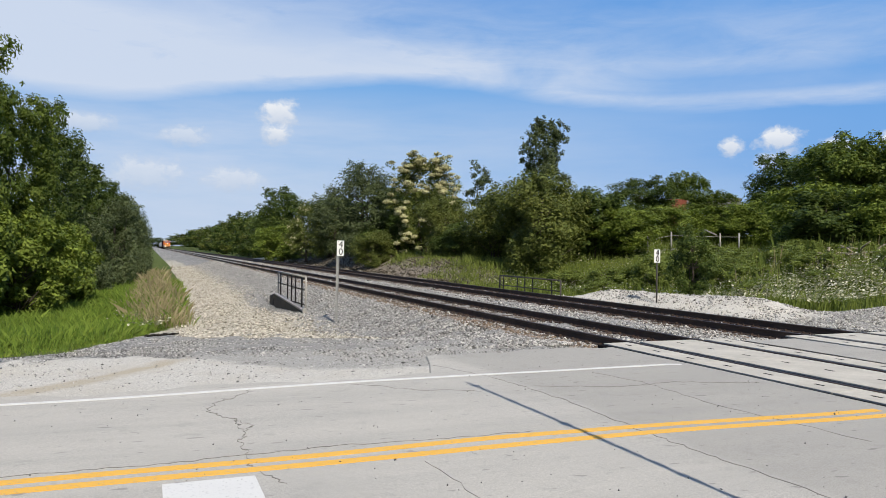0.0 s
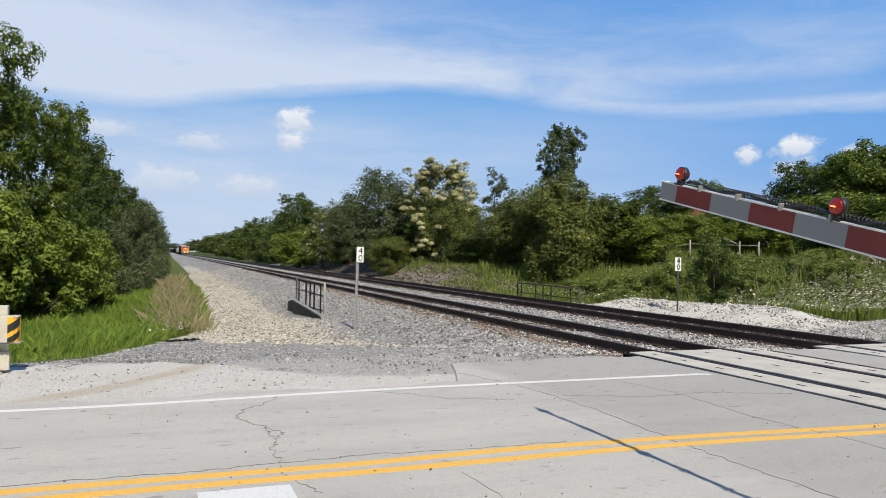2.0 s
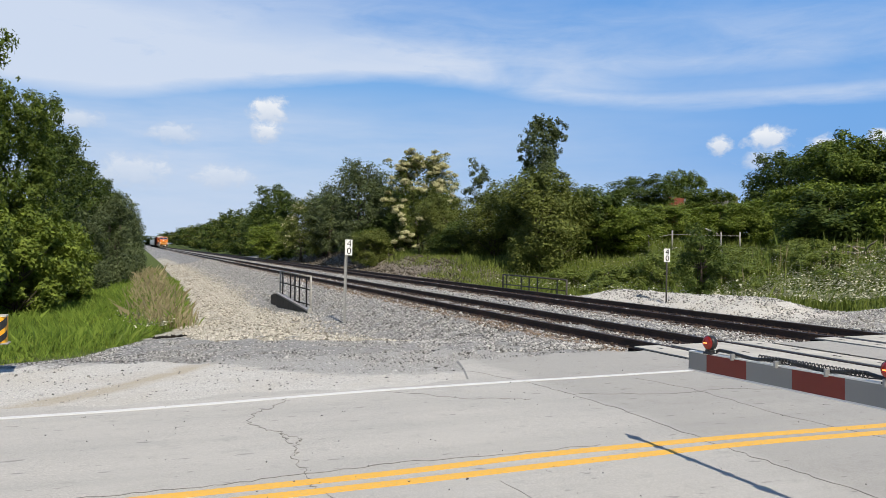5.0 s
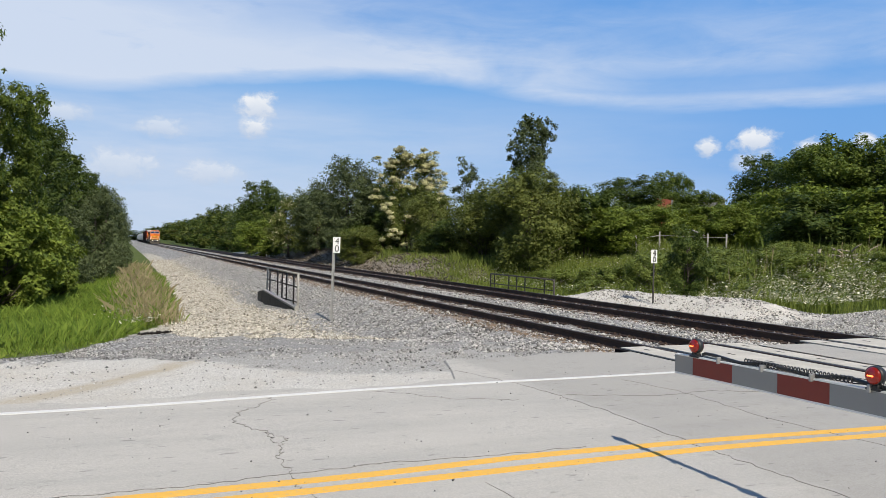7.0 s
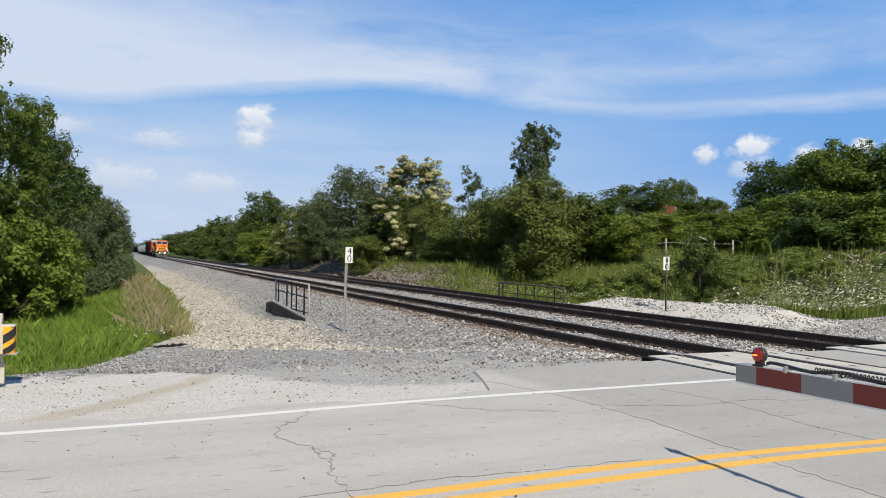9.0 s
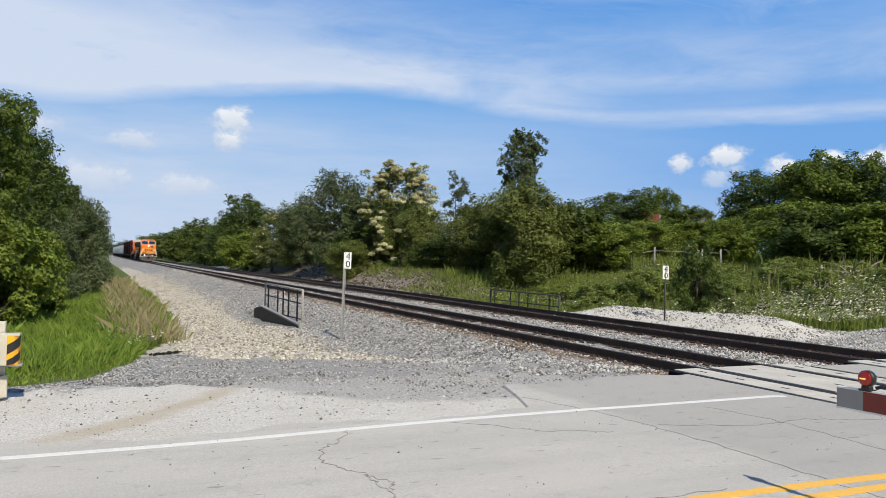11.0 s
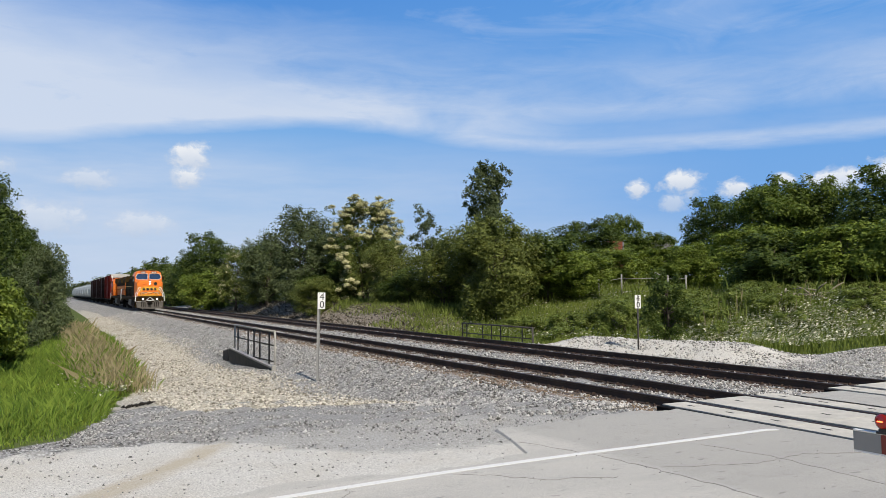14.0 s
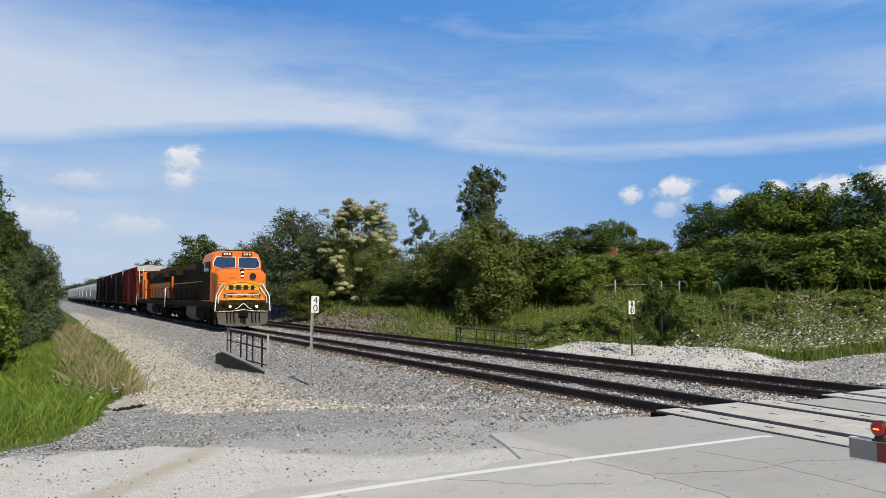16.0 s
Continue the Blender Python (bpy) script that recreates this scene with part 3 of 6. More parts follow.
def road_edge(x):
    """The ragged north edge of the asphalt."""
    y = -2.15 + 1.75 * float(step(-4.85, -4.1, x)) + 0.12 * math.sin(x * 2.3) + 0.07 * math.sin(x * 7.1)
    return y + 0.12 * float(step(-3.0, -1.2, x))


def build_road():
    road = thing("road", "worn pale grey asphalt road over the railway", "road", kind="structure")
    xs = list(np.arange(-24, PANEL_EDGES[0], 0.25)) + [PANEL_EDGES[0] - 0.0]
    pieces = [("asphalt", [-160, -80, -40] + xs)]
    pieces += [("asphalt", [PANEL_EDGES[1] + 0.0, 2.9, PANEL_EDGES[2] - 0.0]), ("asphalt", [PANEL_EDGES[3] + 0.0] + list(np.arange(7, 22, 0.5)) + [40, 90, 160])]
    for name, line in pieces:
        verts, n = [], len(line)
        for x in line:
            north = road_edge(x) if x < 0 else (-0.25 if x < 4 else -0.9 + 0.1 * math.sin(x * 2))
            rows = [north] + list(np.linspace(north - 0.07, -10.6, 23))
            verts += [(x, north, -0.12)] + [(x, y, 0.004 * math.sin(x * 1.3 + y) - (0.035 if y == north else 0.0)) for y in rows] + [(x, -10.6, -0.12)]
        k = 26
        faces = [(a * k + b, a * k + b + 1, a * k + k + b + 1, a * k + k + b) for a in range(n - 1) for b in range(k - 1)]
        part(name, Shape().add(verts, faces), ROAD, road)
    # markings
    line = [(x, -2.42 - 0.04 * max(0.0, -x - 4.2) + 0.03 * math.sin(x * 0.9)) for x in np.arange(-40, -1.3, 0.25)]
    line += [(-1.15, -2.44), (-0.95, -2.5)]
    part("edge_line", strip(Shape(), line, 0.1, 0.0045), WHITE_LINE, road, "white painted edge line")
    for y0 in (-5.65, -5.88):
        pts = [(x, y0 + 0.07 * math.exp(-((x + 5.6) / 1.1) ** 2) * (1 if y0 > -5.8 else 0.4) - 0.16 * float(step(-4.2, -0.8, x))) for x in np.arange(-60, -0.85, 0.25)]
        part("centre_line", strip(Shape(), pts, 0.12, 0.0045), YELLOW_LINE, road, "yellow painted centre line")
        part("centre_line", strip(Shape(), [(x, y0 - 0.1) for x in np.arange(7, 60, 1.0)], 0.125, 0.0045), YELLOW_LINE, road, "yellow painted centre line")
    part("stop_line", strip(Shape(), [(-7.91, -6.05), (-7.91, -7.5), (-7.91, -9.6)], 0.64, 0.0045), WHITE_LINE, road, "broad white painted stop line")
    # cracks
    rng = random.Random(5)

    def crack(points, w, jag, steps=9):
        pts = []
        for (x0, y0), (x1, y1) in zip(points, points[1:]):
            for k in range(steps):
                s = k / steps
                pts.append((x0 + (x1 - x0) * s + rng.uniform(-jag, jag) * 1.6, y0 + (y1 - y0) * s + rng.uniform(-jag, jag) * 1.6))
        pts.append(points[-1])
        part("crack", strip(Shape(), pts, [0.33 * w * rng.uniform(0.2, 1.5) for _ in pts], 0.0035, 0.003), CRACK, road)

    crack([(-7.15, -2.5), (-7.4, -2.95), (-7.67, -3.28), (-7.76, -3.65), (-7.54, -4.1), (-7.5, -4.69), (-7.57, -4.94), (-7.58, -5.35), (-7.59, -5.85), (-7.4, -6.3)], 0.02, 0.02)
    crack([(-7.54, -4.1), (-7.42, -4.4), (-7.5, -4.69)], 0.012, 0.02)
    crack([(-12.0, -5.6), (-9.06, -5.49), (-8.25, -5.51), (-7.5, -5.43), (-6.8, -5.38), (-5.83, -5.46), (-5.0, -5.47)], 0.022, 0.015)
    crack([(-4.46, -1.49), (-4.11, -2.54), (-3.99, -3.66), (-3.96, -4.8), (-4.03, -5.8), (-4.0, -6.5), (-3.98, -7.2), (-3.9, -8.5)], 0.016, 0.02)
    crack([(-6.0, -2.6), (-5.2, -3.3), (-4.6, -3.5)], 0.006, 0.03)
    crack([(-3.9, -3.4), (-2.9, -3.75), (-2.0, -3.7), (-1.0, -4.1)], 0.007, 0.02)
    crack([(-2.6, -2.7), (-2.4, -3.7), (-2.5, -5.0), (-2.3, -6.8)], 0.006, 0.02)
    crack([(-6.3, -6.1), (-6.2, -7.2), (-6.5, -8.4)], 0.008, 0.02)
    return road


ROAD_OB = build_road()


def build_crossing():
    """Concrete panels between and beside the rails, piece by piece."""
    for x0, name in ((0.0, "crossing_panels"), (TRACK_GAP, "crossing_panels")):
        top = thing(name, "pale worn concrete crossing panels set between rails", "level crossing", kind="structure")
        base = Shape().box(x0 + GAUGE / 2, -5.3, -0.062, GAUGE + 1.52, 10.7, 0.09)
        part("bed", base, GAP, top, "dark rubber flangeway filling")
        spans = ((x0 - 0.63, x0 - 0.11), (x0 + 0.16, x0 + GAUGE - 0.16), (x0 + GAUGE + 0.11, x0 + GAUGE + 0.60))
        for a, b in spans:
            me = None
            for k in range(5):
                y0 = 0.05 - 2.47 * k
                if me is None:
                    me = Shape().box(0, 0, -0.045, b - a, 2.462, 0.1, 0.006).mesh("panel", PANEL)
                part("panel", me, PANEL, top, m=pose((a + b) / 2, y0 - 1.235, 0))
            for k in range(5):
                for dy in (0.4, 1.2, 2.05):
                    if k < 3:
                        part("lifting_slot", Shape().box((a + b) / 2, 0.05 - 2.47 * k - dy, 0.0035, 0.05, 0.16, 0.006, 0.001), GAP, top)


build_crossing()


# ---- tracks ----
RAIL_OUTLINE = ((-0.075, -0.185), (0.075, -0.185), (0.075, -0.165), (0.012, -0.145), (0.01, -0.05), (0.037, -0.035), (0.037, -0.004), (0.03, 0.0), (-0.03, 0.0), (-0.037, -0.004), (-0.037, -0.035), (-0.01, -0.05), (-0.012, -0.145), (-0.075, -0.165))


def build_track(x0, label):
    track = thing("railway_track", label, "railway track", kind="structure")
    tie_rng = random.Random(int(x0 * 10) + 2)
    for x in (x0, x0 + GAUGE):
        rail = part("rail", Shape().prism([(x + p, q) for p, q in RAIL_OUTLINE], -70, 900), RAIL, track, "rust-brown steel rail")
        part("running_surface", Shape().prism([(x - 0.03, 0.0), (x + 0.03, 0.0), (x + 0.026, 0.003), (x - 0.026, 0.003)], -70, 900), RAIL_HEAD, rail, "worn bright rail top")
        # plates and anchors under the rail
        hold = Shape()
        for k in range(150):
            y = 0.35 + k * 0.52
            hold.box(x, y, -0.178, 0.32, 0.19, 0.025, 0.004)
            for s in (-1, 1):
                hold.box(x + s * 0.095, y + 0.05 * s, -0.15, 0.03, 0.03, 0.05, 0.004)
            hold.box(x - 0.02, y + 0.16, -0.155, 0.16, 0.025, 0.05, 0.004)
        part("rail_fastenings", hold, RAIL, track, kind="stuff")
    ties = [Shape().box(0, 0, 0, 2.59, 0.23, 0.17, 0.015).mesh("tie", TIE) for _ in range(1)]
    for k in range(145):
        part("tie", ties[0], TIE, track, m=pose(x0 + GAUGE / 2 + tie_rng.uniform(-0.05, 0.05), 0.35 + k * 0.52, -0.268 + tie_rng.uniform(-0.01, 0.012), 0, 0, tie_rng.uniform(-1.2, 1.2)))
    return track


build_track(0.0, "rusty rails on dark timber ties, the track nearer the culvert headwall")
build_track(TRACK_GAP, "rusty rails on dark timber ties, the track beside the meadow")


# ---- loose stones ----
def stones(name, label, count, place, size, material, seed):
    """Broken stones lying on the ground: squashed, skewed octahedra."""
    rng = np.random.default_rng(seed)
    x, y, z = place(rng, count)
    n = len(x)
    base = np.array([(1, 0, 0), (-1, 0, 0), (0, 1, 0), (0, -1, 0), (0, 0, 1), (0, 0, -1)], float)
    tris = np.array([(0, 2, 4), (2, 1, 4), (1, 3, 4), (3, 0, 4), (2, 0, 5), (1, 2, 5), (3, 1, 5), (0, 3, 5)])
    r = size * np.exp(rng.normal(0, 0.26, n))
    v = base[None] * rng.uniform(0.55, 1.25, (n, 6, 1)) + rng.normal(0, 0.18, (n, 6, 3))
    v[..., 2] *= 0.75
    a = rng.uniform(0, 2 * np.pi, n)
    c, s = np.cos(a)[:, None], np.sin(a)[:, None]
    tilt = rng.normal(0, 0.5, n)[:, None]
    vy, vz = v[..., 1] * np.cos(tilt) - v[..., 2] * np.sin(tilt), v[..., 1] * np.sin(tilt) + v[..., 2] * np.cos(tilt)
    v = np.stack([v[..., 0] * c - vy * s, v[..., 0] * s + vy * c, vz], -1) * r[:, None, None]
    v += np.stack([x, y, z + r * 0.25], -1)[:, None]
    faces = (tris[None] + (np.arange(n) * 6)[:, None, None]).reshape(-1, 3)
    return tagged(new(name, raw_mesh(name, v.reshape(-1, 3), faces, material)), label, "gravel", kind="stuff")


def on_left(rng, n):
    x, y = rng.uniform(-4.6, 0, n), 0.3 + 90 * rng.uniform(0, 1, n) ** 2.3
    keep = (x > -4.6 + 1.6 * rng.random(n)) & ((x < -0.09) | (x > 0.09))
    keep &= ~((y < 4.3 - (x + 6) * 0.5) & (x < -1.6) & (rng.random(n) < 0.93))
    x, y = x[keep], y[keep]
    return x, y, ground_height(x, y)


def on_bed(rng, n):
    x, y = rng.uniform(0.1, 7.9, n), 0.25 + 90 * rng.uniform(0, 1, n) ** 2.2
    clear = (np.abs(x - GAUGE) > 0.1) & (np.abs(x - TRACK_GAP) > 0.1) & (np.abs(x - TRACK_GAP - GAUGE) > 0.1)
    x, y = x[clear], y[clear]
    return x, y, ground_height(x, y)


def on_tan(rng, n):
    x, y = rng.uniform(-7.6, -2.8, n), 4.5 + 80 * rng.uniform(0, 1, n) ** 1.9
    keep = (grass_zone(x, y) < 0.3) & (rng.random(n) < step(-2.6, -4.2, x))
    x, y = x[keep], y[keep]
    return x, y, ground_height(x, y)


def on_heap(rng, n):
    x, y = rng.uniform(7.6, 17, n), rng.uniform(2.5, 17, n)
    keep = grass_zone(x, y) < 0.35
    x, y = x[keep], y[keep]
    return x, y, ground_height(x, y)


def on_shoulder(rng, n):
    x, y = rng.uniform(-12, -1.5, n), rng.uniform(-1.9, 4.6, n)
    keep = (grass_zone(x, y) < 0.3) & (y > np.array([road_edge(v) for v in x]) + 0.1) & (rng.random(n) < 0.25 + 0.75 * step(-0.5, 3.5, y))
    x, y = x[keep], y[keep]
    return x, y, ground_height(x, y) - 0.004


def on_strip(rng, n):
    x, y = rng.uniform(-10.4, -1.4, n), rng.uniform(-1.4, 6.5, n)
    v = y + (x + 6) * 0.45
    keep = (grass_zone(x, y) < 0.3) & (y > np.array([road_edge(v) for v in x]) + 0.1) & (rng.random(n) < step(-1.5, 1.0, v) * step(7.0, 5.0, v))
    x, y = x[keep], y[keep]
    return x, y, ground_height(x, y)


def on_grass_edge(rng, n):
    k = rng.random(n)
    x, y = -8.35 + 0.75 * k + rng.normal(0, 0.05, n), 7.7 + 1.9 * k + rng.normal(0, 0.12, n)
    return x, y, ground_height(x, y) + 0.02


def on_bank(rng, n):
    x, y = rng.uniform(7.3, 11.2, n), 29 + 45 * rng.random(n) ** 1.3
    return x, y, ground_height(x, y)


def beside_rail(rng, n):
    x, y = rng.normal(-0.55, 0.22, n), 0.3 + 30 * rng.uniform(0, 1, n) ** 1.5
    keep = x < -0.1
    x, y = x[keep], y[keep]
    return x, y, ground_height(x, y) + 0.01


def on_road(rng, n):
    x, y = rng.uniform(-13, -0.9, n), rng.uniform(-8.5, -0.6, n)
    return x, y, np.full(n, 0.002)


CRUMB = stone_material("dark_asphalt_crumb", (0.07, 0.07, 0.07), (0.26, 0.25, 0.235))
stones("road_debris", "dark crumbs scattered over the road", 420, on_road, 0.007, CRUMB, 17)
stones("shoulder_debris", "dark crumbs of broken asphalt on the shoulder", 1500, on_shoulder, 0.013, CRUMB, 18)
stones("strip_gravel", "coarse grey gravel between grass and road", 12000, on_strip, 0.016, STONE, 19)
SOIL = stone_material("black_soil", (0.012, 0.011, 0.009), (0.035, 0.03, 0.024))
stones("dark_soil", "dark broken soil along the grass edge", 70, on_grass_edge, 0.042, SOIL, 20)
stones("ballast_gravel", "grey crushed stone ballast on the bank", 38000, on_left, 0.029, STONE, 11)
stones("ballast_gravel", "grey crushed stone ballast between the rails", 36000, on_bed, 0.029, STONE, 12)
stones("tan_gravel", "tan crushed limestone on the slope", 26000, on_tan, 0.034, STONE_TAN, 13)
stones("gravel_heap", "pale crushed stone heaped beside the far track", 21000, on_heap, 0.03, STONE_PALE, 14)
stones("shoulder_gravel", "small loose stones on the road shoulder", 14000, on_shoulder, 0.013, STONE, 15)
stones("bank_rubble", "broken brown and grey rubble on the far bank", 1600, on_bank, 0.1, stone_material("bank_rubble_stone", (0.05, 0.042, 0.033), (0.36, 0.32, 0.27)), 21)
stones("rusty_gravel", "rust-stained stones along the rail", 2600, beside_rail, 0.026, STONE_RUST, 16)


# ---- milepost signs, culvert rails, barrier ----
def digit_mesh(text, size):
    """A character as flat mesh with a little depth, standing in the x-z plane."""
    cu = bpy.data.curves.new("digit", "FONT")
    cu.body, cu.size, cu.extrude, cu.align_x, cu.align_y = text, size, 0.002, "CENTER", "CENTER"
    ob = bpy.data.objects.new("digit", cu)
    scene.collection.objects.link(ob)
    me = bpy.data.meshes.new_from_object(ob.evaluated_get(bpy.context.evaluated_depsgraph_get()))
    bpy.data.objects.remove(ob)
    me.transform(Matrix.Rotation(radians(90), 4, "X"))
    me.materials.clear()
    me.materials.append(BLACK)
    return me


def milepost(m, post_material, label, post_top, turn):
    sign = thing("milepost_sign", label, "sign", m)
    if post_material is GALV:   # U-channel post
        u = [(-0.045, -0.012), (-0.03, -0.012), (-0.022, 0.02), (0.022, 0.02), (0.03, -0.012), (0.045, -0.012), (0.045, -0.006), (0.036, -0.006), (0.028, 0.027), (-0.028, 0.027), (-0.036, -0.006), (-0.045, -0.006)]
        part("post", Shape().prism(u, -0.35, post_top, "z"), post_material, sign)
    else:
        part("post", Shape().tube([(0, 0, -0.35), (0, 0, post_top)], 0.03, 8), post_material, sign)
    off = 0.075 if post_material is GALV else 0.0
    plate = part("plate", Shape().box(off, -0.024, post_top - 0.235, 0.225, 0.006, 0.49, 0.002), SIGN_WHITE, sign, "white plate with black numerals", m=pose(0, 0, 0, 0, 0, turn))
    for text, dz in (("4", -0.125), ("0", -0.355)):
        part("numeral", digit_mesh(text, 0.29), BLACK, plate, "black numeral", m=pose(off + 0.012, -0.029, post_top + dz))
    for dz in (-0.03, -0.45):
        part("bolt", Shape().lathe([(0.009, -0.004), (0.009, 0.006), (0.005, 0.009)], 8, pose(off * 0.1, -0.028, post_top + dz, 90)), GALV, plate)
    return sign


milepost(pose(-2.79, 11.95, -0.72, 0, 1.0, 0), GALV, "white milepost sign on a galvanised channel post in ballast", 2.63, -8)
milepost(pose(9.17, 11.57, -0.45, 0, 0, 0), STEEL_DARK, "white milepost sign on a thin dark post by the gravel heap", 2.19, -20)


def culvert_rail(m, length, height, sag, material, dark, label, posts):
    """A pipe railing along y, posts at the given places; sag: how much its foot rail falls."""
    rail = thing("culvert_railing", label, "railing", m)
    part("top_rail", Shape().tube([(0, 0, height), (0, length, height)], 0.035, 8), material, rail)
    part("middle_rail", Shape().tube([(0, 0, height * 0.55), (0, length, height * 0.55)], 0.025, 8), dark, rail)
    for k, s in enumerate(posts):
        tall = k in (0, len(posts) - 1)
        part("post", Shape().tube([(0, s * length, -0.5 - sag * s), (0, s * length, height)], 0.04 if tall else 0.03, 8), material if tall else dark, rail)
    if sag:
        part("foot_rail", Shape().tube([(0, 0, 0.05), (0, length, 0.05 - sag * 0.3)], 0.025, 8), dark, rail)
    return rail


culvert_rail(pose(-3.0, 15.9, -0.47), 6.3, 1.07, 0.35, STEEL_PALE, STEEL_DARK, "grey pipe railing on the dark culvert headwall", (0, 0.12, 0.33, 0.47, 0.62, 0.9, 1.0))
culvert_rail(pose(8.25, 17.0, -0.68), 6.1, 1.05, 0.0, STEEL_DARK, STEEL_DARK, "thin weathered pipe railing in tall grass beside the track", (0, 0.13, 0.42, 0.55, 0.68, 0.93, 1.0))


def culvert_headwall():
    wall = thing("culvert_headwall", "dark steel culvert headwall sunk in pale gravel", "headwall", pose(-3.06, 15.7, 0))
    part("wall_plate", Shape().prism([(0.12, -1.4), (7.0, -1.5), (7.0, -0.42), (6.7, -0.36), (0.12, -0.58)], -0.07, 0.03, "x"), STEEL_DARK, wall)
    part("coping", Shape().add([(-0.1, 0.1, -0.57), (0.09, 0.1, -0.57), (0.09, 6.75, -0.345), (-0.1, 6.75, -0.345), (-0.1, 0.1, -0.63), (0.09, 0.1, -0.63), (0.09, 6.75, -0.4), (-0.1, 6.75, -0.4)], [(0, 1, 2, 3), (7, 6, 5, 4), (0, 4, 5, 1), (1, 5, 6, 2), (2, 6, 7, 3), (3, 7, 4, 0)]), STEEL_PALE, wall, "pale coping plate")
    part("end_plate", Shape().box(-0.02, 0.06, -0.8, 0.13, 0.1, 0.55, 0.01), STEEL_PALE, wall)
    part("wing_wall", Shape().prism([(7.0, -1.5), (8.0, -1.4), (8.1, -0.55), (7.0, -0.42)], -0.09, 0.02, "x"), STEEL_DARK, wall)


culvert_headwall()


def guardrail():
    """A guardrail end along the road: W-beam, boxed end with a striped nose, posts."""
    rail = thing("guardrail", "cream white guardrail end with yellow and black striped nose", "guardrail", pose(0.145, 0.25, 0.07))
    wave = [(-0.0, 0.31), (-0.075, 0.35), (-0.075, 0.41), (-0.01, 0.46), (-0.01, 0.54), (-0.075, 0.59), (-0.075, 0.65), (-0.0, 0.69), (0.008, 0.69), (-0.065, 0.645), (-0.065, 0.595), (0.0, 0.545), (0.0, 0.455), (-0.065, 0.405), (-0.065, 0.355), (0.008, 0.31)]
    part("beam", Shape().prism(wave, -40, -11.0, "x"), CREAM, rail)
    r = [[(x, y0, z0), (x, y0, z1), (x, y1, z1), (x, y1, z0)] for x, y0, y1, z0, z1 in ((-11.22, -0.085, 0.02, 0.38, 0.63), (-11.08, -0.1, 0.08, 0.345, 0.665), (-10.62, -0.12, 0.10, 0.335, 0.675))]
    part("end_box", Shape().loft(r), CREAM, rail, "boxed cream end terminal")
    nose = [(x, -0.12 + 0.10 * s, 0.335, 0.675) for x, s in ((-10.62, 0.0), (-10.55, 0.1), (-10.505, 0.45), (-10.49, 1.0))]
    rings = [[(x, y, z0), (x, y, z1), (x, 0.10, z1), (x, 0.10, z0)] for x, y, z0, z1 in nose]
    part("nose", Shape().loft(rings), HAZARD_YELLOW, rail, "yellow reflective nose")
    for k, (z0, z1) in enumerate(((0.335, 0.42), (0.49, 0.60), (0.66, 0.675))):
        pts = []
        for x, y, *_ in nose:
            up = 0.55 * (x + 10.62) + 0.35 * (y + 0.12)
            lo, hi = min(0.675, max(0.335, z0 + up - 0.03)), min(0.675, max(0.335, z1 + up - 0.03))
            pts.append([(x + 0.004, y - 0.004, lo), (x + 0.004, y - 0.004, hi + 0.001), (x, y + 0.004, hi + 0.001), (x, y + 0.004, lo)])
        if k < 2:
            part("stripe", Shape().loft(pts), BLACK, rail, "black diagonal stripe")
    part("top_plate", Shape().box(-10.8, 0.0, 0.682, 0.62, 0.22, 0.02, 0.004), CREAM, rail)
    part("bottom_plate", Shape().box(-10.78, 0.0, 0.325, 0.64, 0.2, 0.02, 0.004), STEEL_PALE, rail)
    for x in (-10.74, -13.0, -15.0, -17.0):
        part("post", Shape().box(x, 0.1 if x < -11 else 0.19, 0.36, 0.16, 0.12, 0.92 if x > -11 else 0.78, 0.008), CREAM, rail)
        part("foot_plate", Shape().box(x - 0.01, 0.1, 0.06, 0.26, 0.06, 0.26, 0.006), CREAM, rail)
    part("anchor_cable", Shape().tube([(-10.9, 0.0, 0.08), (-11.6, -0.02, 0.2), (-12.6, -0.02, 0.4)], 0.012, 6), GALV, rail)
    return rail


guardrail()


# ---- crossing gate ----
GATE = Vector((-4.565, -12.18, 0.91))


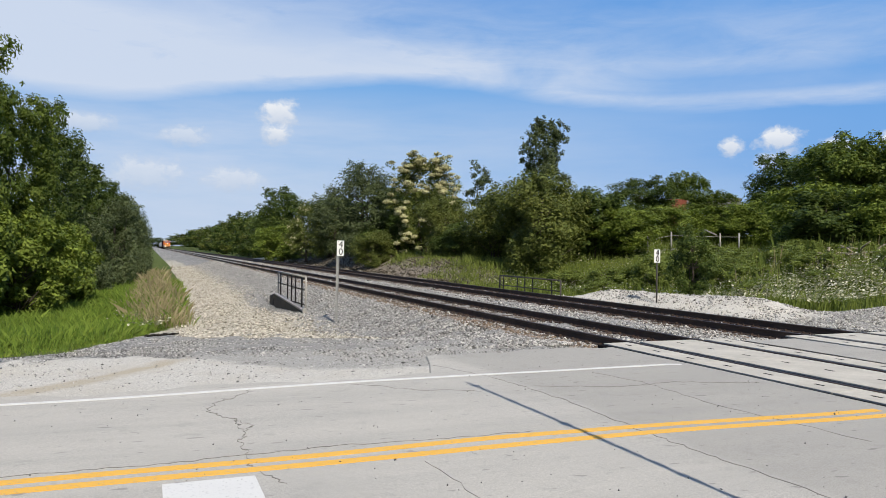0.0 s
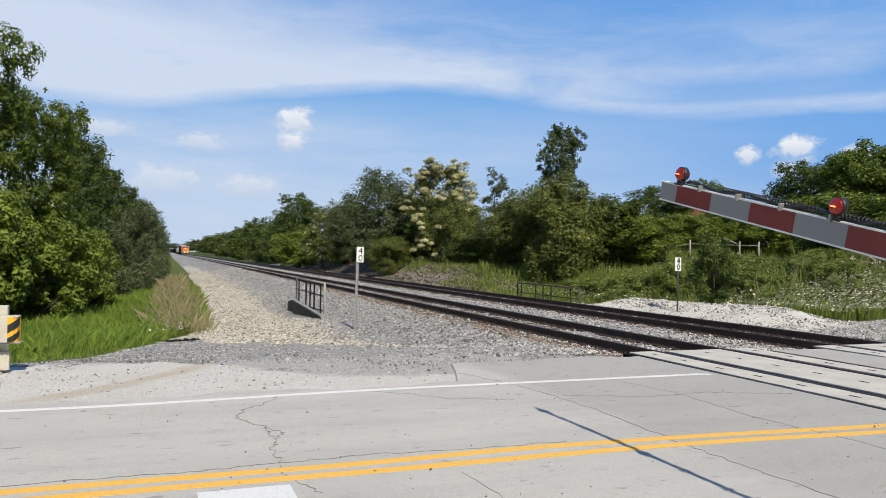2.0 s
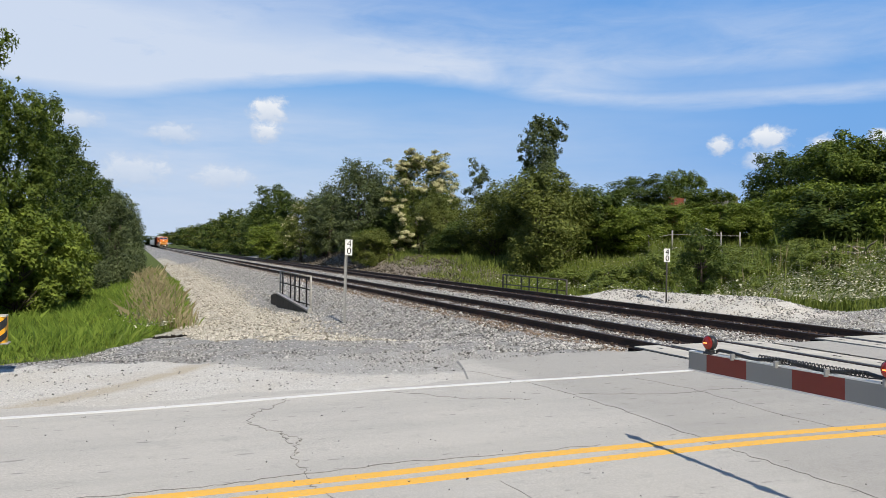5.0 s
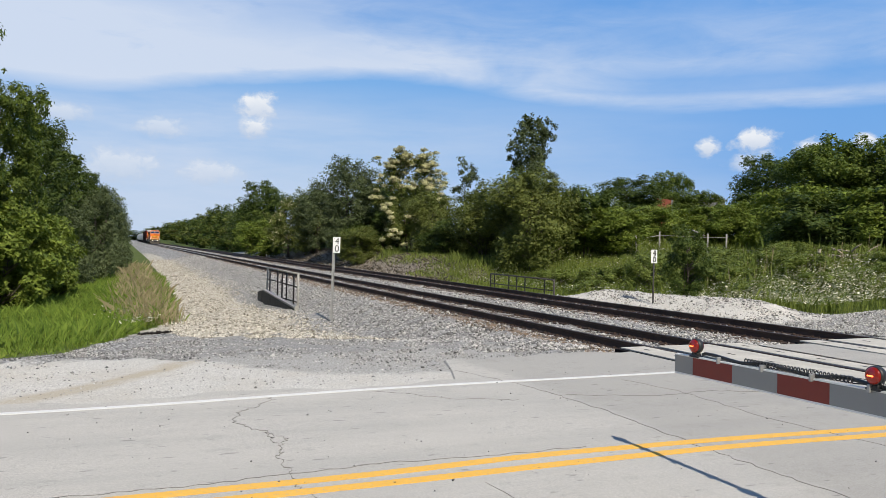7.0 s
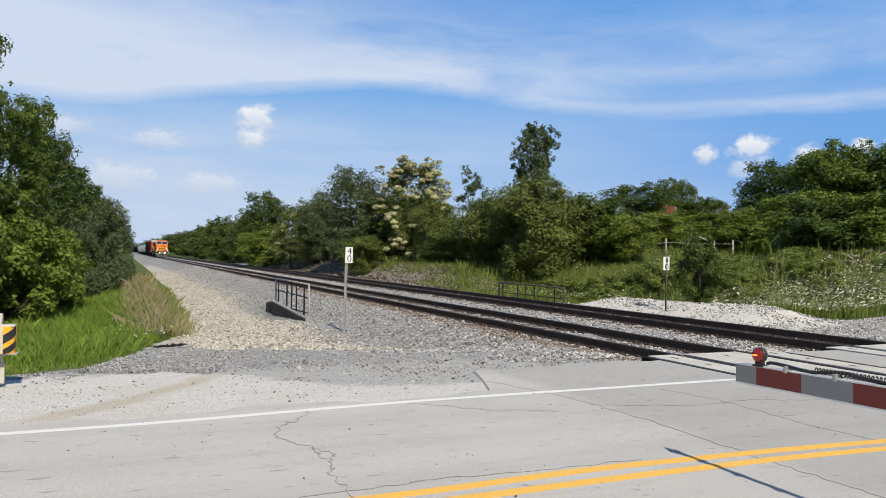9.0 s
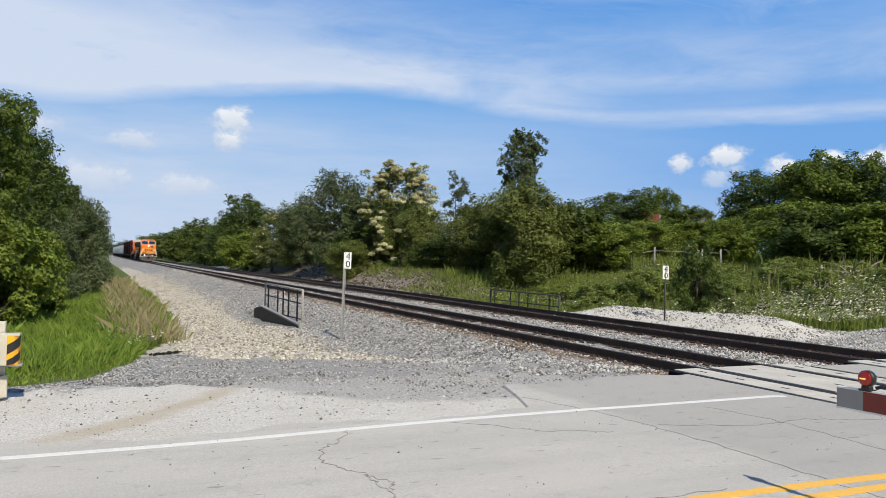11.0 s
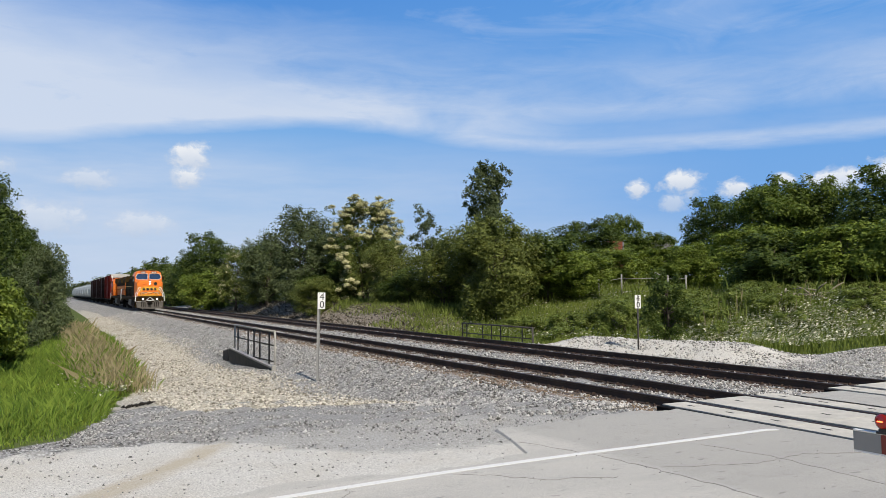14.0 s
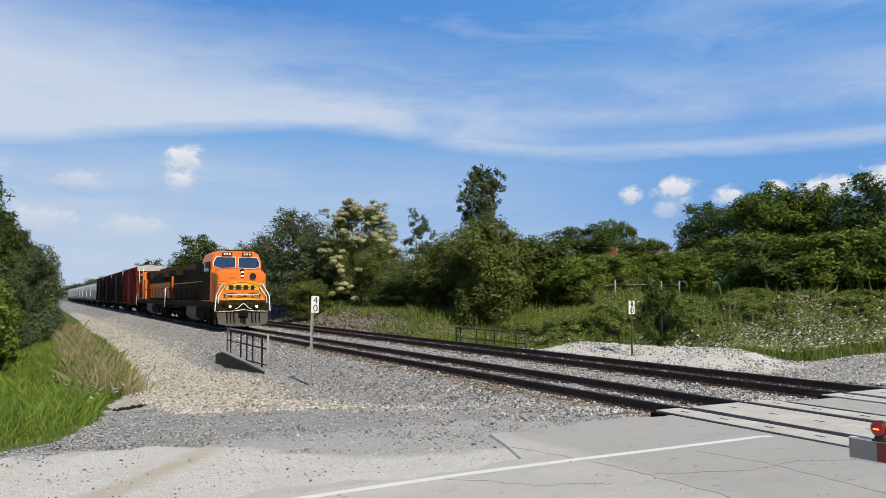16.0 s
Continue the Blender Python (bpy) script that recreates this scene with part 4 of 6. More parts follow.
def gate_arm():
    """The arm, along +y from its pivot at the origin, tip at 6.08 m; its face looks towards -x."""
    arm = thing("boom_barrier", "red and white striped boom barrier with red lamps on top", "barrier", Matrix.Translation(GATE))
    L = 6.08

    def half(y):
        return 0.069 + 0.006 * (L - y) / L

    joints = [L, 5.87] + [5.87 - 0.422 * k for k in range(1, 14)]
    for k, (b, a) in enumerate(zip(joints, joints[1:])):
        ha, hb, w = half(a), half(b), 0.017
        top = 0.07
        ring = [[(-w, y, top - 2 * h), (-w, y, top), (w, y, top), (w, y, top - 2 * h)] for y, h in ((a + 0.0006, ha), (b - 0.0006, hb))]
        part("stripe_panel", Shape().loft(ring), ARM_WHITE_SHADED if k % 2 == 0 else ARM_RED_SHADED, arm, "white reflective panel" if k % 2 == 0 else "red reflective panel")
    part("top_edge", Shape().box(0, 3.13, 0.074, 0.038, 5.9, 0.012, 0.002), WHITE_RAIL, arm, "white top edging")
    edge = [[(-0.019, y, 0.07 - 2 * half(y) - 0.012), (-0.019, y, 0.07 - 2 * half(y)), (0.019, y, 0.07 - 2 * half(y)), (0.019, y, 0.07 - 2 * half(y) - 0.012)] for y in (0.3, L)]
    part("bottom_edge", Shape().loft(edge), WHITE_RAIL, arm, "white bottom edging")
    rng = random.Random(4)
    for y in (5.85, 4.295):
        lamp = part("lamp", Shape().box(0, y, 0.092, 0.045, 0.07, 0.036, 0.006).box(0, y, 0.08, 0.06, 0.1, 0.016, 0.004), BLACK, arm, "black lamp base with red lens")
        part("hood", Shape().lathe([(0.053, -0.022), (0.057, -0.022), (0.057, 0.022), (0.053, 0.022)], 24, pose(0, y, 0.163, 0, 90)), BLACK, lamp, "black lamp rim")
        for s in (-1, 1):
            part("lens", Shape().lathe([(0.054, 0.0), (0.051, 0.018), (0.042, 0.03), (0.021, 0.037), (0.004, 0.039)], 24, pose(s * 0.01, y, 0.163, 0, 90 * s)), LENS, lamp, "red glass lens")
        part("bulb", Shape().box(-0.05, y + 0.0, 0.163, 0.005, 0.04, 0.008, 0.001), BULB, lamp, "lit red filament glow")
    cable = [(0.01, 5.79, 0.1)]
    for k in range(1, 64):
        y = 5.85 - k * 0.085
        cable.append((0.01 + 0.01 * math.sin(k * 1.7), y, 0.1 + 0.012 * math.sin(k * 0.9) + 0.008 * rng.random()))
    part("cable", Shape().tube(cable, 0.014, 6), BLACK, arm, "black lamp cable")
    coil = []
    for k in range(420):
        y = 5.35 - k * 0.0042
        if not 0.9 < (5.35 - y) < 1.05:
            coil.append((0.012 + 0.02 * math.cos(k * 0.9), y, 0.108 + 0.02 * math.sin(k * 0.9)))
    part("cable_coil", Shape().tube(coil, 0.005, 5), BLACK, arm, "coiled black cable")
    for k in range(11):
        part("clip", Shape().box(-0.0, 5.58 - k * 0.422, 0.084, 0.085, 0.02, 0.05, 0.003), GALV, arm)
    part("pivot_sleeve", Shape().box(0, 0.18, -0.05, 0.1, 0.5, 0.3, 0.01), GALV, arm)
    return arm


ARM = gate_arm()


def gate_mast():
    mast = thing("signal_mast", "galvanised signal mast on a concrete base", "mast", pose(GATE.x + 0.16, GATE.y - 0.1, 0))
    part("base", Shape().box(0, 0, 0.02, 0.8, 0.8, 0.3, 0.03), PANEL, mast)
    part("mast_pole", Shape().tube([(0, 0, 0.1), (0, 0, 4.3)], 0.065, 14), GALV, mast)
    for a in (-45, 45):
        part("crossbuck_board", Shape().box(0, 0, 0, 0.03, 1.2, 0.22, 0.004), SIGN_WHITE, mast, "white crossbuck board", m=pose(-0.09, 0, 3.75, a))
    part("light_arm", Shape().tube([(0, -0.75, 2.75), (0, 0.75, 2.75)], 0.04, 8), GALV, mast)
    for y in (-0.7, 0.7):
        part("flasher", Shape().lathe([(0.25, -0.02), (0.25, 0.0), (0.1, 0.02), (0.1, 0.2), (0.02, 0.22)], 20, pose(0, y, 2.75, 0, 90)), BLACK, mast, "black flasher disc")
    part("gate_mechanism", Shape().box(-0.12, -0.15, 0.95, 0.3, 0.55, 0.62, 0.03), GALV, mast)


gate_mast()


# ---- train ----
def wheelset(parent, y0, axles):
    """A truck: side frames and wheels round y0."""
    truck = part("truck", Shape().box(-1.05, y0, 0.62, 0.14, axles[-1] - axles[0] + 1.4, 0.3, 0.04).box(1.05, y0, 0.62, 0.14, axles[-1] - axles[0] + 1.4, 0.3, 0.04).box(0, y0, 0.7, 2.0, 0.5, 0.3, 0.04), UNDER, parent, "sooty cast truck frame")
    for a in axles:
        for s in (-1, 1):
            part("wheel", Shape().lathe([(0.56, -0.07), (0.56, -0.04), (0.52, -0.035), (0.515, 0.06), (0.46, 0.065), (0.43, 0.03), (0.16, 0.03), (0.15, 0.08), (0.02, 0.08)], 20, pose(s * 0.755, y0 + a, 0.52, 0, 90 * s)), UNDER, truck, "steel wheel")
            part("axle_box", Shape().box(s * 1.14, y0 + a, 0.55, 0.14, 0.3, 0.34, 0.03), UNDER, truck)
    return truck


def locomotive(label, top=4.68, box=False):
    """A wide-cab diesel: front at y = 0 facing -y, rail heads at z = 0, 20.9 m long."""
    # dark: height where the hood's dark top and painted side shade begin
    low, dark = top - 4.68, 3.1 if box else 2.2
    loco = thing("diesel_locomotive", label, "locomotive")
    part("underframe", Shape().box(0, 10.6, 1.42, 3.0, 20.2, 0.34, 0.05).box(0, 10.6, 1.2, 2.2, 19.4, 0.2, 0.03), LOCO_GREEN_AND_SHADE, loco, "dark green underframe and walkway")
    part("pilot", Shape().prism([(-1.5, 0.95), (-1.42, 0.28), (-0.7, 0.14), (0.7, 0.14), (1.42, 0.28), (1.5, 0.95)], 0.28, 0.42), PLOW, loco, "scuffed grey pilot plow")
    part("pilot_sheet", Shape().box(0, 0.42, 1.2, 3.05, 0.2, 0.6, 0.03), LOCO_GREEN_AND_SHADE, loco, "black front sheet")
    coupler = part("coupler", Shape().box(0, 0.12, 0.86, 0.3, 0.5, 0.28, 0.04).box(0.09, -0.08, 0.86, 0.16, 0.22, 0.34, 0.04).box(-0.12, -0.04, 0.86, 0.12, 0.2, 0.26, 0.03), UNDER, loco, "dark knuckle coupler")
    part("pocket", Shape().box(0, 0.3, 0.88, 0.56, 0.12, 0.5, 0.03), UNDER, coupler)
    for x in (-0.95, -0.75, -0.55, 0.5, 0.72, 0.95):
        part("air_hose", Shape().tube([(x, 0.3, 1.0), (x, 0.16, 0.8), (x + 0.02, 0.2, 0.5), (x + 0.06, 0.26, 0.36)], 0.03, 6), UNDER, loco)
    # nose
    def ring(y, w, zb, zt, c):
        return [(-w, y, zb), (-w, y, zt - c), (-w + c, y, zt), (w - c, y, zt), (w, y, zt - c), (w, y, zb)]
    part("nose", Shape().loft([ring(0.62, 1.38, 1.55, 3.36, 0.26), ring(0.78, 1.46, 1.55, 3.46, 0.24), ring(2.3, 1.5, 1.55, 3.56, 0.2)]), ORANGE, loco, "bright orange low nose")
    part("nose_band", Shape().prism([(-1.36, 1.66), (1.36, 1.66), (1.36, 2.36), (1.1, 2.62), (0.55, 2.84), (-0.55, 2.84), (-1.1, 2.62), (-1.36, 2.36)], 0.585, 0.615), LOCO_AMBER, loco, "amber nose panel")
    for z, h in ((2.7, 0.07), (2.5, 0.09)):
        for s in (-1, 1):
            part("nose_stripe", Shape().box(s * 1.2, 0.6, z, 0.34, 0.04, h, 0.004), LOCO_YELLOW, loco)
    oval = [(1.06 * math.cos(a), 2.36 + 0.37 * math.sin(a)) for a in np.linspace(0, 2 * math.pi, 25)[:-1]]
    crest = part("crest", Shape().prism(oval, 0.572, 0.584), BLACK, loco, "plain yellow and orange crest with dark rim")
    part("crest_field", Shape().prism([(x * 0.97, 2.36 + (z - 2.36) * 0.92) for x, z in oval], 0.564, 0.571), LOCO_YELLOW, crest)
    part("crest_belly", Shape().prism([(x * 0.93, 2.21 + (z - 2.36) * 0.42) for x, z in oval], 0.5605, 0.5635), ORANGE, crest)
    for x, w in ((-0.66, 0.27), (-0.24, 0.3), (0.2, 0.27), (0.6, 0.22)):
        part("crest_bar", Shape().box(x, 0.552, 2.43, w, 0.012, 0.27, 0.002), BLACK, crest, "plain dark bar")
        part("crest_bar", Shape().box(x + 0.06, 0.55, 2.45, w + 0.12, 0.008, 0.05, 0.002), BLACK, crest, "plain dark bar")
    for s in (-1, 1):
        part("crest_rule", Shape().tube([(s * 1.1, 0.56, 2.0), (s * 0.6, 0.556, 2.12), (s * 0.2, 0.556, 2.0), (0.0, 0.556, 1.86)], 0.016, 6), BLACK, crest, "thin dark curve")
    for k, x in enumerate((-1.0, -0.72, -0.2, 0.2, 0.72, 1.0)):
        part("nose_rivet_bar", Shape().box(x, 0.58, 1.86 + 0.06 * (k % 2), 0.18, 0.014, 0.05, 0.004), BLACK, loco)
    part("nose_lip", Shape().box(0, 0.575, 1.73, 1.5, 0.03, 0.1, 0.008), LOCO_YELLOW, loco, "yellow lower lip")
    for s in (-1, 1):
        for z in (2.59, 2.78):
            part("pinstripe", Shape().box(s * 1.22, 0.577, z, 0.3, 0.012, 0.022, 0.002), BLACK, loco, "thin dark stripe")
        part("nose_tread", Shape().box(s * 0.95, 0.575, 1.98, 0.4, 0.02, 0.035, 0.004).box(s * 1.05, 0.575, 1.9, 0.05, 0.02, 0.16, 0.004).box(s * 0.62, 0.575, 1.9, 0.05, 0.02, 0.18, 0.004), BLACK, loco, "dark grab irons")
    part("nose_sill", Shape().box(0, 0.57, 1.64, 2.72, 0.05, 0.05, 0.01), LOCO_GREEN_AND_SHADE, loco)
    part("nose_door", Shape().box(-0.62, 0.6, 3.05, 0.34, 0.05, 0.14, 0.02), ORANGE, loco)
    lights = part("headlight", Shape().box(0.0, 0.68, 3.24, 0.26, 0.16, 0.56, 0.05), UNDER, loco, "dark headlight housing")
    for z in (3.11, 3.36):
        part("headlight_lens", Shape().lathe([(0.06, -0.01), (0.055, 0.02), (0.04, 0.035), (0.01, 0.04)], 16, pose(0.0, 0.61, z, 90)), HEADLIGHT, lights, "lit white headlight")
    part("nose_window", Shape().box(0.62, 0.61, 3.1, 0.34, 0.04, 0.36, 0.1), BLACK, loco, "dark nose hatch")
    for x in (-0.78, 0.78):
        ditch = part("ditch_light", Shape().lathe([(0.17, -0.05), (0.17, 0.1), (0.14, 0.11)], 16, pose(x, 0.3, 1.3, 90)), LOCO_GREEN_AND_SHADE, loco, "ditch light below the nose")
        part("ditch_lens", Shape().lathe([(0.07, 0.1), (0.055, 0.125), (0.02, 0.13)], 16, pose(x, 0.3, 1.3, 90)), HEADLIGHT, ditch, "lit white ditch light")
    # cab
    def cab_ring(y, w, zb, zt, c):
        return [(-w, y, zb), (-w, y, zt - 0.62), (-w + 0.16, y, zt - 0.18), (-w + c, y, zt), (w - c, y, zt), (w - 0.16, y, zt - 0.18), (w, y, zt - 0.62), (w, y, zb)]
    part("cab", Shape().loft([cab_ring(2.15, 1.5, 1.6, top - 0.06, 0.5), cab_ring(2.32, 1.54, 1.6, top, 0.48), cab_ring(5.0, 1.54, 1.6, top, 0.48)]), ORANGE, loco, "orange wide cab")
    for s in (-1, 1):
        frame_bits = Shape().prism([(s * 0.06, 3.63 + low), (s * 1.08, 3.6 + low), (s * 1.42, 3.72 + low), (s * 1.44, 3.98 + low), (s * 1.25, 4.33 + low), (s * 0.06, 4.33 + low)], 2.1, 2.14)
        shield = part("windshield", frame_bits, WHITE_RAIL, loco, "windshield in a pale frame")
        part("glass", Shape().prism([(s * 0.1, 3.67 + low), (s * 1.06, 3.64 + low), (s * 1.37, 3.75 + low), (s * 1.39, 3.97 + low), (s * 1.21, 4.29 + low), (s * 0.1, 4.29 + low)], 2.085, 2.099), GLASS, shield, "dark glass with the reflected sky's blue painted in")
        board = part("number_board", Shape().prism([(s * 0.3, 4.39 + low), (s * 0.9, 4.39 + low), (s * 0.9, 4.58 + low), (s * 0.3, 4.58 + low)], 2.02, 2.13), BLACK, loco, "black number board with plain bars")
        for k in range(3):
            part("bar", Shape().box(s * 0.6 + (k - 1) * 0.16, 2.012, 4.485 + low, 0.1, 0.012, 0.12, 0.002), WHITE_RAIL, board)
        part("wiper", Shape().tube([(s * 0.7, 2.08, 4.31 + low), (s * 0.5, 2.07, 3.9 + low)], 0.014, 6), BLACK, shield)
        # added sheet over the orange cab side, coloured as its shade
        part("cab_side_panel", Shape().box(s * 1.542, 3.66, 2.82, 0.02, 2.6, 2.3, 0.004), LOCO_GREEN_AND_SHADE, loco, "cab side with its shade painted on")
        side = part("side_window", Shape().box(s * 1.56, 3.4, 3.75 + low, 0.03, 1.5, 0.62, 0.01), GLASS, loco, "cab side with its shade painted on window")
        part("frame", Shape().box(s * 1.555, 3.4, 3.42 + low, 0.05, 1.6, 0.05, 0.01), BLACK, side)
        part("mirror", Shape().box(s * 1.72, 2.4, 3.8, 0.22, 0.04, 0.4, 0.015), LOCO_GREEN_AND_SHADE, loco)
        # handrails in white, from the nose sides down to the steps
        part("handrail", Shape().tube([(s * 1.05, 0.5, 2.62), (s * 1.2, 0.42, 2.62), (s * 1.56, 0.35, 1.95), (s * 1.62, 0.35, 1.05), (s * 1.5, 0.35, 1.0)], 0.035, 8), WHITE_RAIL, loco, "white tubular handrail")
        part("handrail", Shape().tube([(s * 1.0, 0.5, 2.5), (s * 1.42, 0.38, 1.9), (s * 1.47, 0.38, 0.72)], 0.03, 8), WHITE_RAIL, loco, "white tubular handrail")
        part("side_rail", Shape().tube([(s * 1.52, 5.1, 2.55)] + [(s * 1.52, y, 2.55) for y in range(7, 20, 2)] + [(s * 1.52, 20.2, 2.55), (s * 1.52, 20.6, 1.4)], 0.025, 6), LOCO_GREEN_AND_SHADE, loco)
        for y in range(7, 20, 2):
            part("stanchion", Shape().tube([(s * 1.52, y, 1.55), (s * 1.52, y, 2.55)], 0.022, 6), LOCO_GREEN_AND_SHADE, loco)
        steps = Shape()
        for k in range(4):
            steps.box(s * 1.4, 1.0, 0.35 + 0.3 * k, 0.3, 0.5, 0.04, 0.008)
        part("steps", steps.box(s * 1.42, 0.72, 0.85, 0.3, 0.05, 1.2, 0.01).box(s * 1.42, 1.28, 0.85, 0.3, 0.05, 1.2, 0.01), LOCO_GREEN_AND_SHADE, loco)
        rear = Shape().tube([(s * 1.35, 20.9, 2.6), (s * 1.55, 20.9, 2.5), (s * 1.58, 20.9, 1.0)], 0.035, 8)
        part("rear_handrail", rear, WHITE_RAIL, loco, "white tubular handrail")
        part("air_tank", Shape().lathe([(0.05, 0), (0.2, 0.03), (0.22, 0.08), (0.22, 2.5), (0.2, 2.55), (0.05, 2.58)], 16, pose(s * 1.1, 11.9, 1.15, 90)), TANK, loco)
    # front rail across the walkway
    part("front_rail", Shape().tube([(-0.95, 0.45, 1.75), (-0.95, 0.45, 2.0), (0.95, 0.45, 2.0), (0.95, 0.45, 1.75)], 0.022, 6).tube([(-0.48, 0.25, 1.16), (-0.3, 0.22, 1.22), (-0.12, 0.2, 1.42), (0.0, 0.2, 1.48), (0.12, 0.2, 1.42), (0.3, 0.22, 1.22), (0.48, 0.25, 1.16)], 0.03, 6), WHITE_RAIL, loco, "thin white front railing")
    part("roof_gear", Shape().box(0, 3.6, top + 0.04, 0.9, 1.6, 0.14, 0.04).box(0.5, 2.5, top + 0.04, 0.5, 0.14, 0.1, 0.02), LOCO_GREEN_AND_SHADE, loco)
    part("horn", Shape().tube([(-0.3, 4.4, top), (-0.3, 4.4, top + 0.22)], 0.03, 6).tube([(-0.3, 3.9, top + 0.22), (-0.3, 4.6, top + 0.22)], 0.07, 10, True, 0.02), STEEL_PALE, loco)
    # hood: shade on its orange sides is put in as dark colour
    hood = part("long_hood", Shape().loft([[(-0.98, y, 1.6), (-0.98, y, 3.85), (-0.75, y, 4.2), (0.75, y, 4.2), (0.98, y, 3.85), (0.98, y, 1.6)] for y in (5.0, 20.3)]), LOCO_GREEN_AND_SHADE, loco, "long hood with its side shade painted on")
    part("hood_top", Shape().loft([[(-1.02, y, dark), (-1.02, y, 3.86), (-0.77, y, 4.22), (0.77, y, 4.22), (1.02, y, 3.86), (1.02, y, dark)] for y in (5.02, 20.32)]), LOCO_GREEN_AND_SHADE, hood, "dark green hood top with side shade painted in")
    part("radiator", Shape().prism([(-1.5, 3.5), (-1.5, 3.9), (-1.2, 4.3), (1.2, 4.3), (1.5, 3.9), (1.5, 3.5)], 15.6, 19.6), LOCO_GREEN_AND_SHADE, hood, "flared dark radiator")
    part("dynamic_brake", Shape().box(0, 7.2, 3.9, 2.5, 3.2, 0.8, 0.05), LOCO_GREEN_AND_SHADE, hood)
    for k in range(16):
        for s in (-1, 1):
            # the leading hood's doors take the shade colour, the other's stay orange
            part("hood_door", Shape().box(s * 0.985, 5.7 + k * 0.9, 2.5, 0.03, 0.82, 1.5, 0.008), ORANGE if box else LOCO_GREEN_AND_SHADE, hood)
    part("hood_stripe", Shape().box(-1.03, 12.6, 2.9, 0.02, 15.0, 0.06, 0.004).box(1.03, 12.6, 2.9, 0.02, 15.0, 0.06, 0.004), LOCO_YELLOW, hood)
    if box:
        part("equipment_box", Shape().box(0, 5.75, 2.6, 2.9, 1.4, 2.0, 0.06), ORANGE, loco, "orange equipment box")
        part("box_door", Shape().box(-1.0, 6.47, 2.6, 0.7, 0.04, 1.6, 0.02), ORANGE, loco)
    part("rear_face", Shape().box(0, 20.33, 2.8, 1.9, 0.06, 2.3, 0.02), ORANGE, hood)
    for x, z in ((-1.1, 1.42), (-0.35, 1.3), (0.35, 1.3), (1.1, 1.42)):
        part("jumper_socket", Shape().box(x, 0.28, z, 0.2, 0.12, 0.24, 0.03), UNDER, loco)
    part("uncoupling_lever", Shape().tube([(-1.45, 0.22, 1.02), (-0.6, 0.16, 1.04), (0.0, 0.1, 1.12), (0.6, 0.16, 1.04), (1.45, 0.22, 1.02)], 0.022, 6), WHITE_RAIL, loco, "pale uncoupling lever")
    part("fuel_tank", Shape().prism([(-1.35, 1.25), (-1.4, 0.6), (-1.1, 0.3), (1.1, 0.3), (1.4, 0.6), (1.35, 1.25)], 7.8, 11.6), TANK, loco, "grey fuel tank")
    for y0 in (4.1, 16.6):
        wheelset(loco, y0, (-1.7, 0.0, 1.7))
    return loco


def boxcar(label, paint):
    car = thing("boxcar", label, "boxcar")
    part("body", Shape().box(0, 8.5, 3.1, 2.9, 15.9, 4.0, 0.03), paint, car, "ribbed steel body")
    part("roof", Shape().prism([(-1.5, 5.08), (-1.45, 5.16), (0, 5.28), (1.45, 5.16), (1.5, 5.08)], 0.5, 16.5), ROOF_ZINC, car, "zinc roof")
    part("sill", Shape().box(0, 8.5, 1.0, 2.6, 15.9, 0.24, 0.03), UNDER, car)
    rib = Shape().box(0, 0, 3.1, 0.07, 0.12, 3.9, 0.02).mesh("rib", paint)
    for k in range(14):
        if k not in (6, 7):
            for s in (-1, 1):
                part("rib", rib, paint, car, m=pose(s * 1.48, 1.0 + k * 1.155, 0))
    for s in (-1, 1):
        part("door", Shape().box(s * 1.5, 8.5, 3.05, 0.07, 2.5, 3.5, 0.02), paint, car, "sliding door")
    for k in range(8):
        part("end_rib", Shape().box(0, 0.52, 1.4 + k * 0.44, 2.7, 0.1, 0.14, 0.03), paint, car)
    part("end_cap", Shape().box(0, 0.51, 4.86, 2.92, 0.1, 0.44, 0.02), ROOF_ZINC, car, "pale upper end sheet")
    part("ladder", Shape().tube([(-1.25, 0.42, 1.0), (-1.25, 0.42, 4.9)], 0.02, 6).tube([(-0.85, 0.42, 1.0), (-0.85, 0.42, 4.9)], 0.02, 6), WHITE_RAIL, car)
    part("coupler", Shape().box(0, 0.2, 0.86, 0.26, 0.9, 0.26, 0.04).box(0, 16.85, 0.86, 0.26, 0.9, 0.26, 0.04), UNDER, car)
    for y0 in (2.6, 14.4):
        wheelset(car, y0, (-0.9, 0.9))
    return car


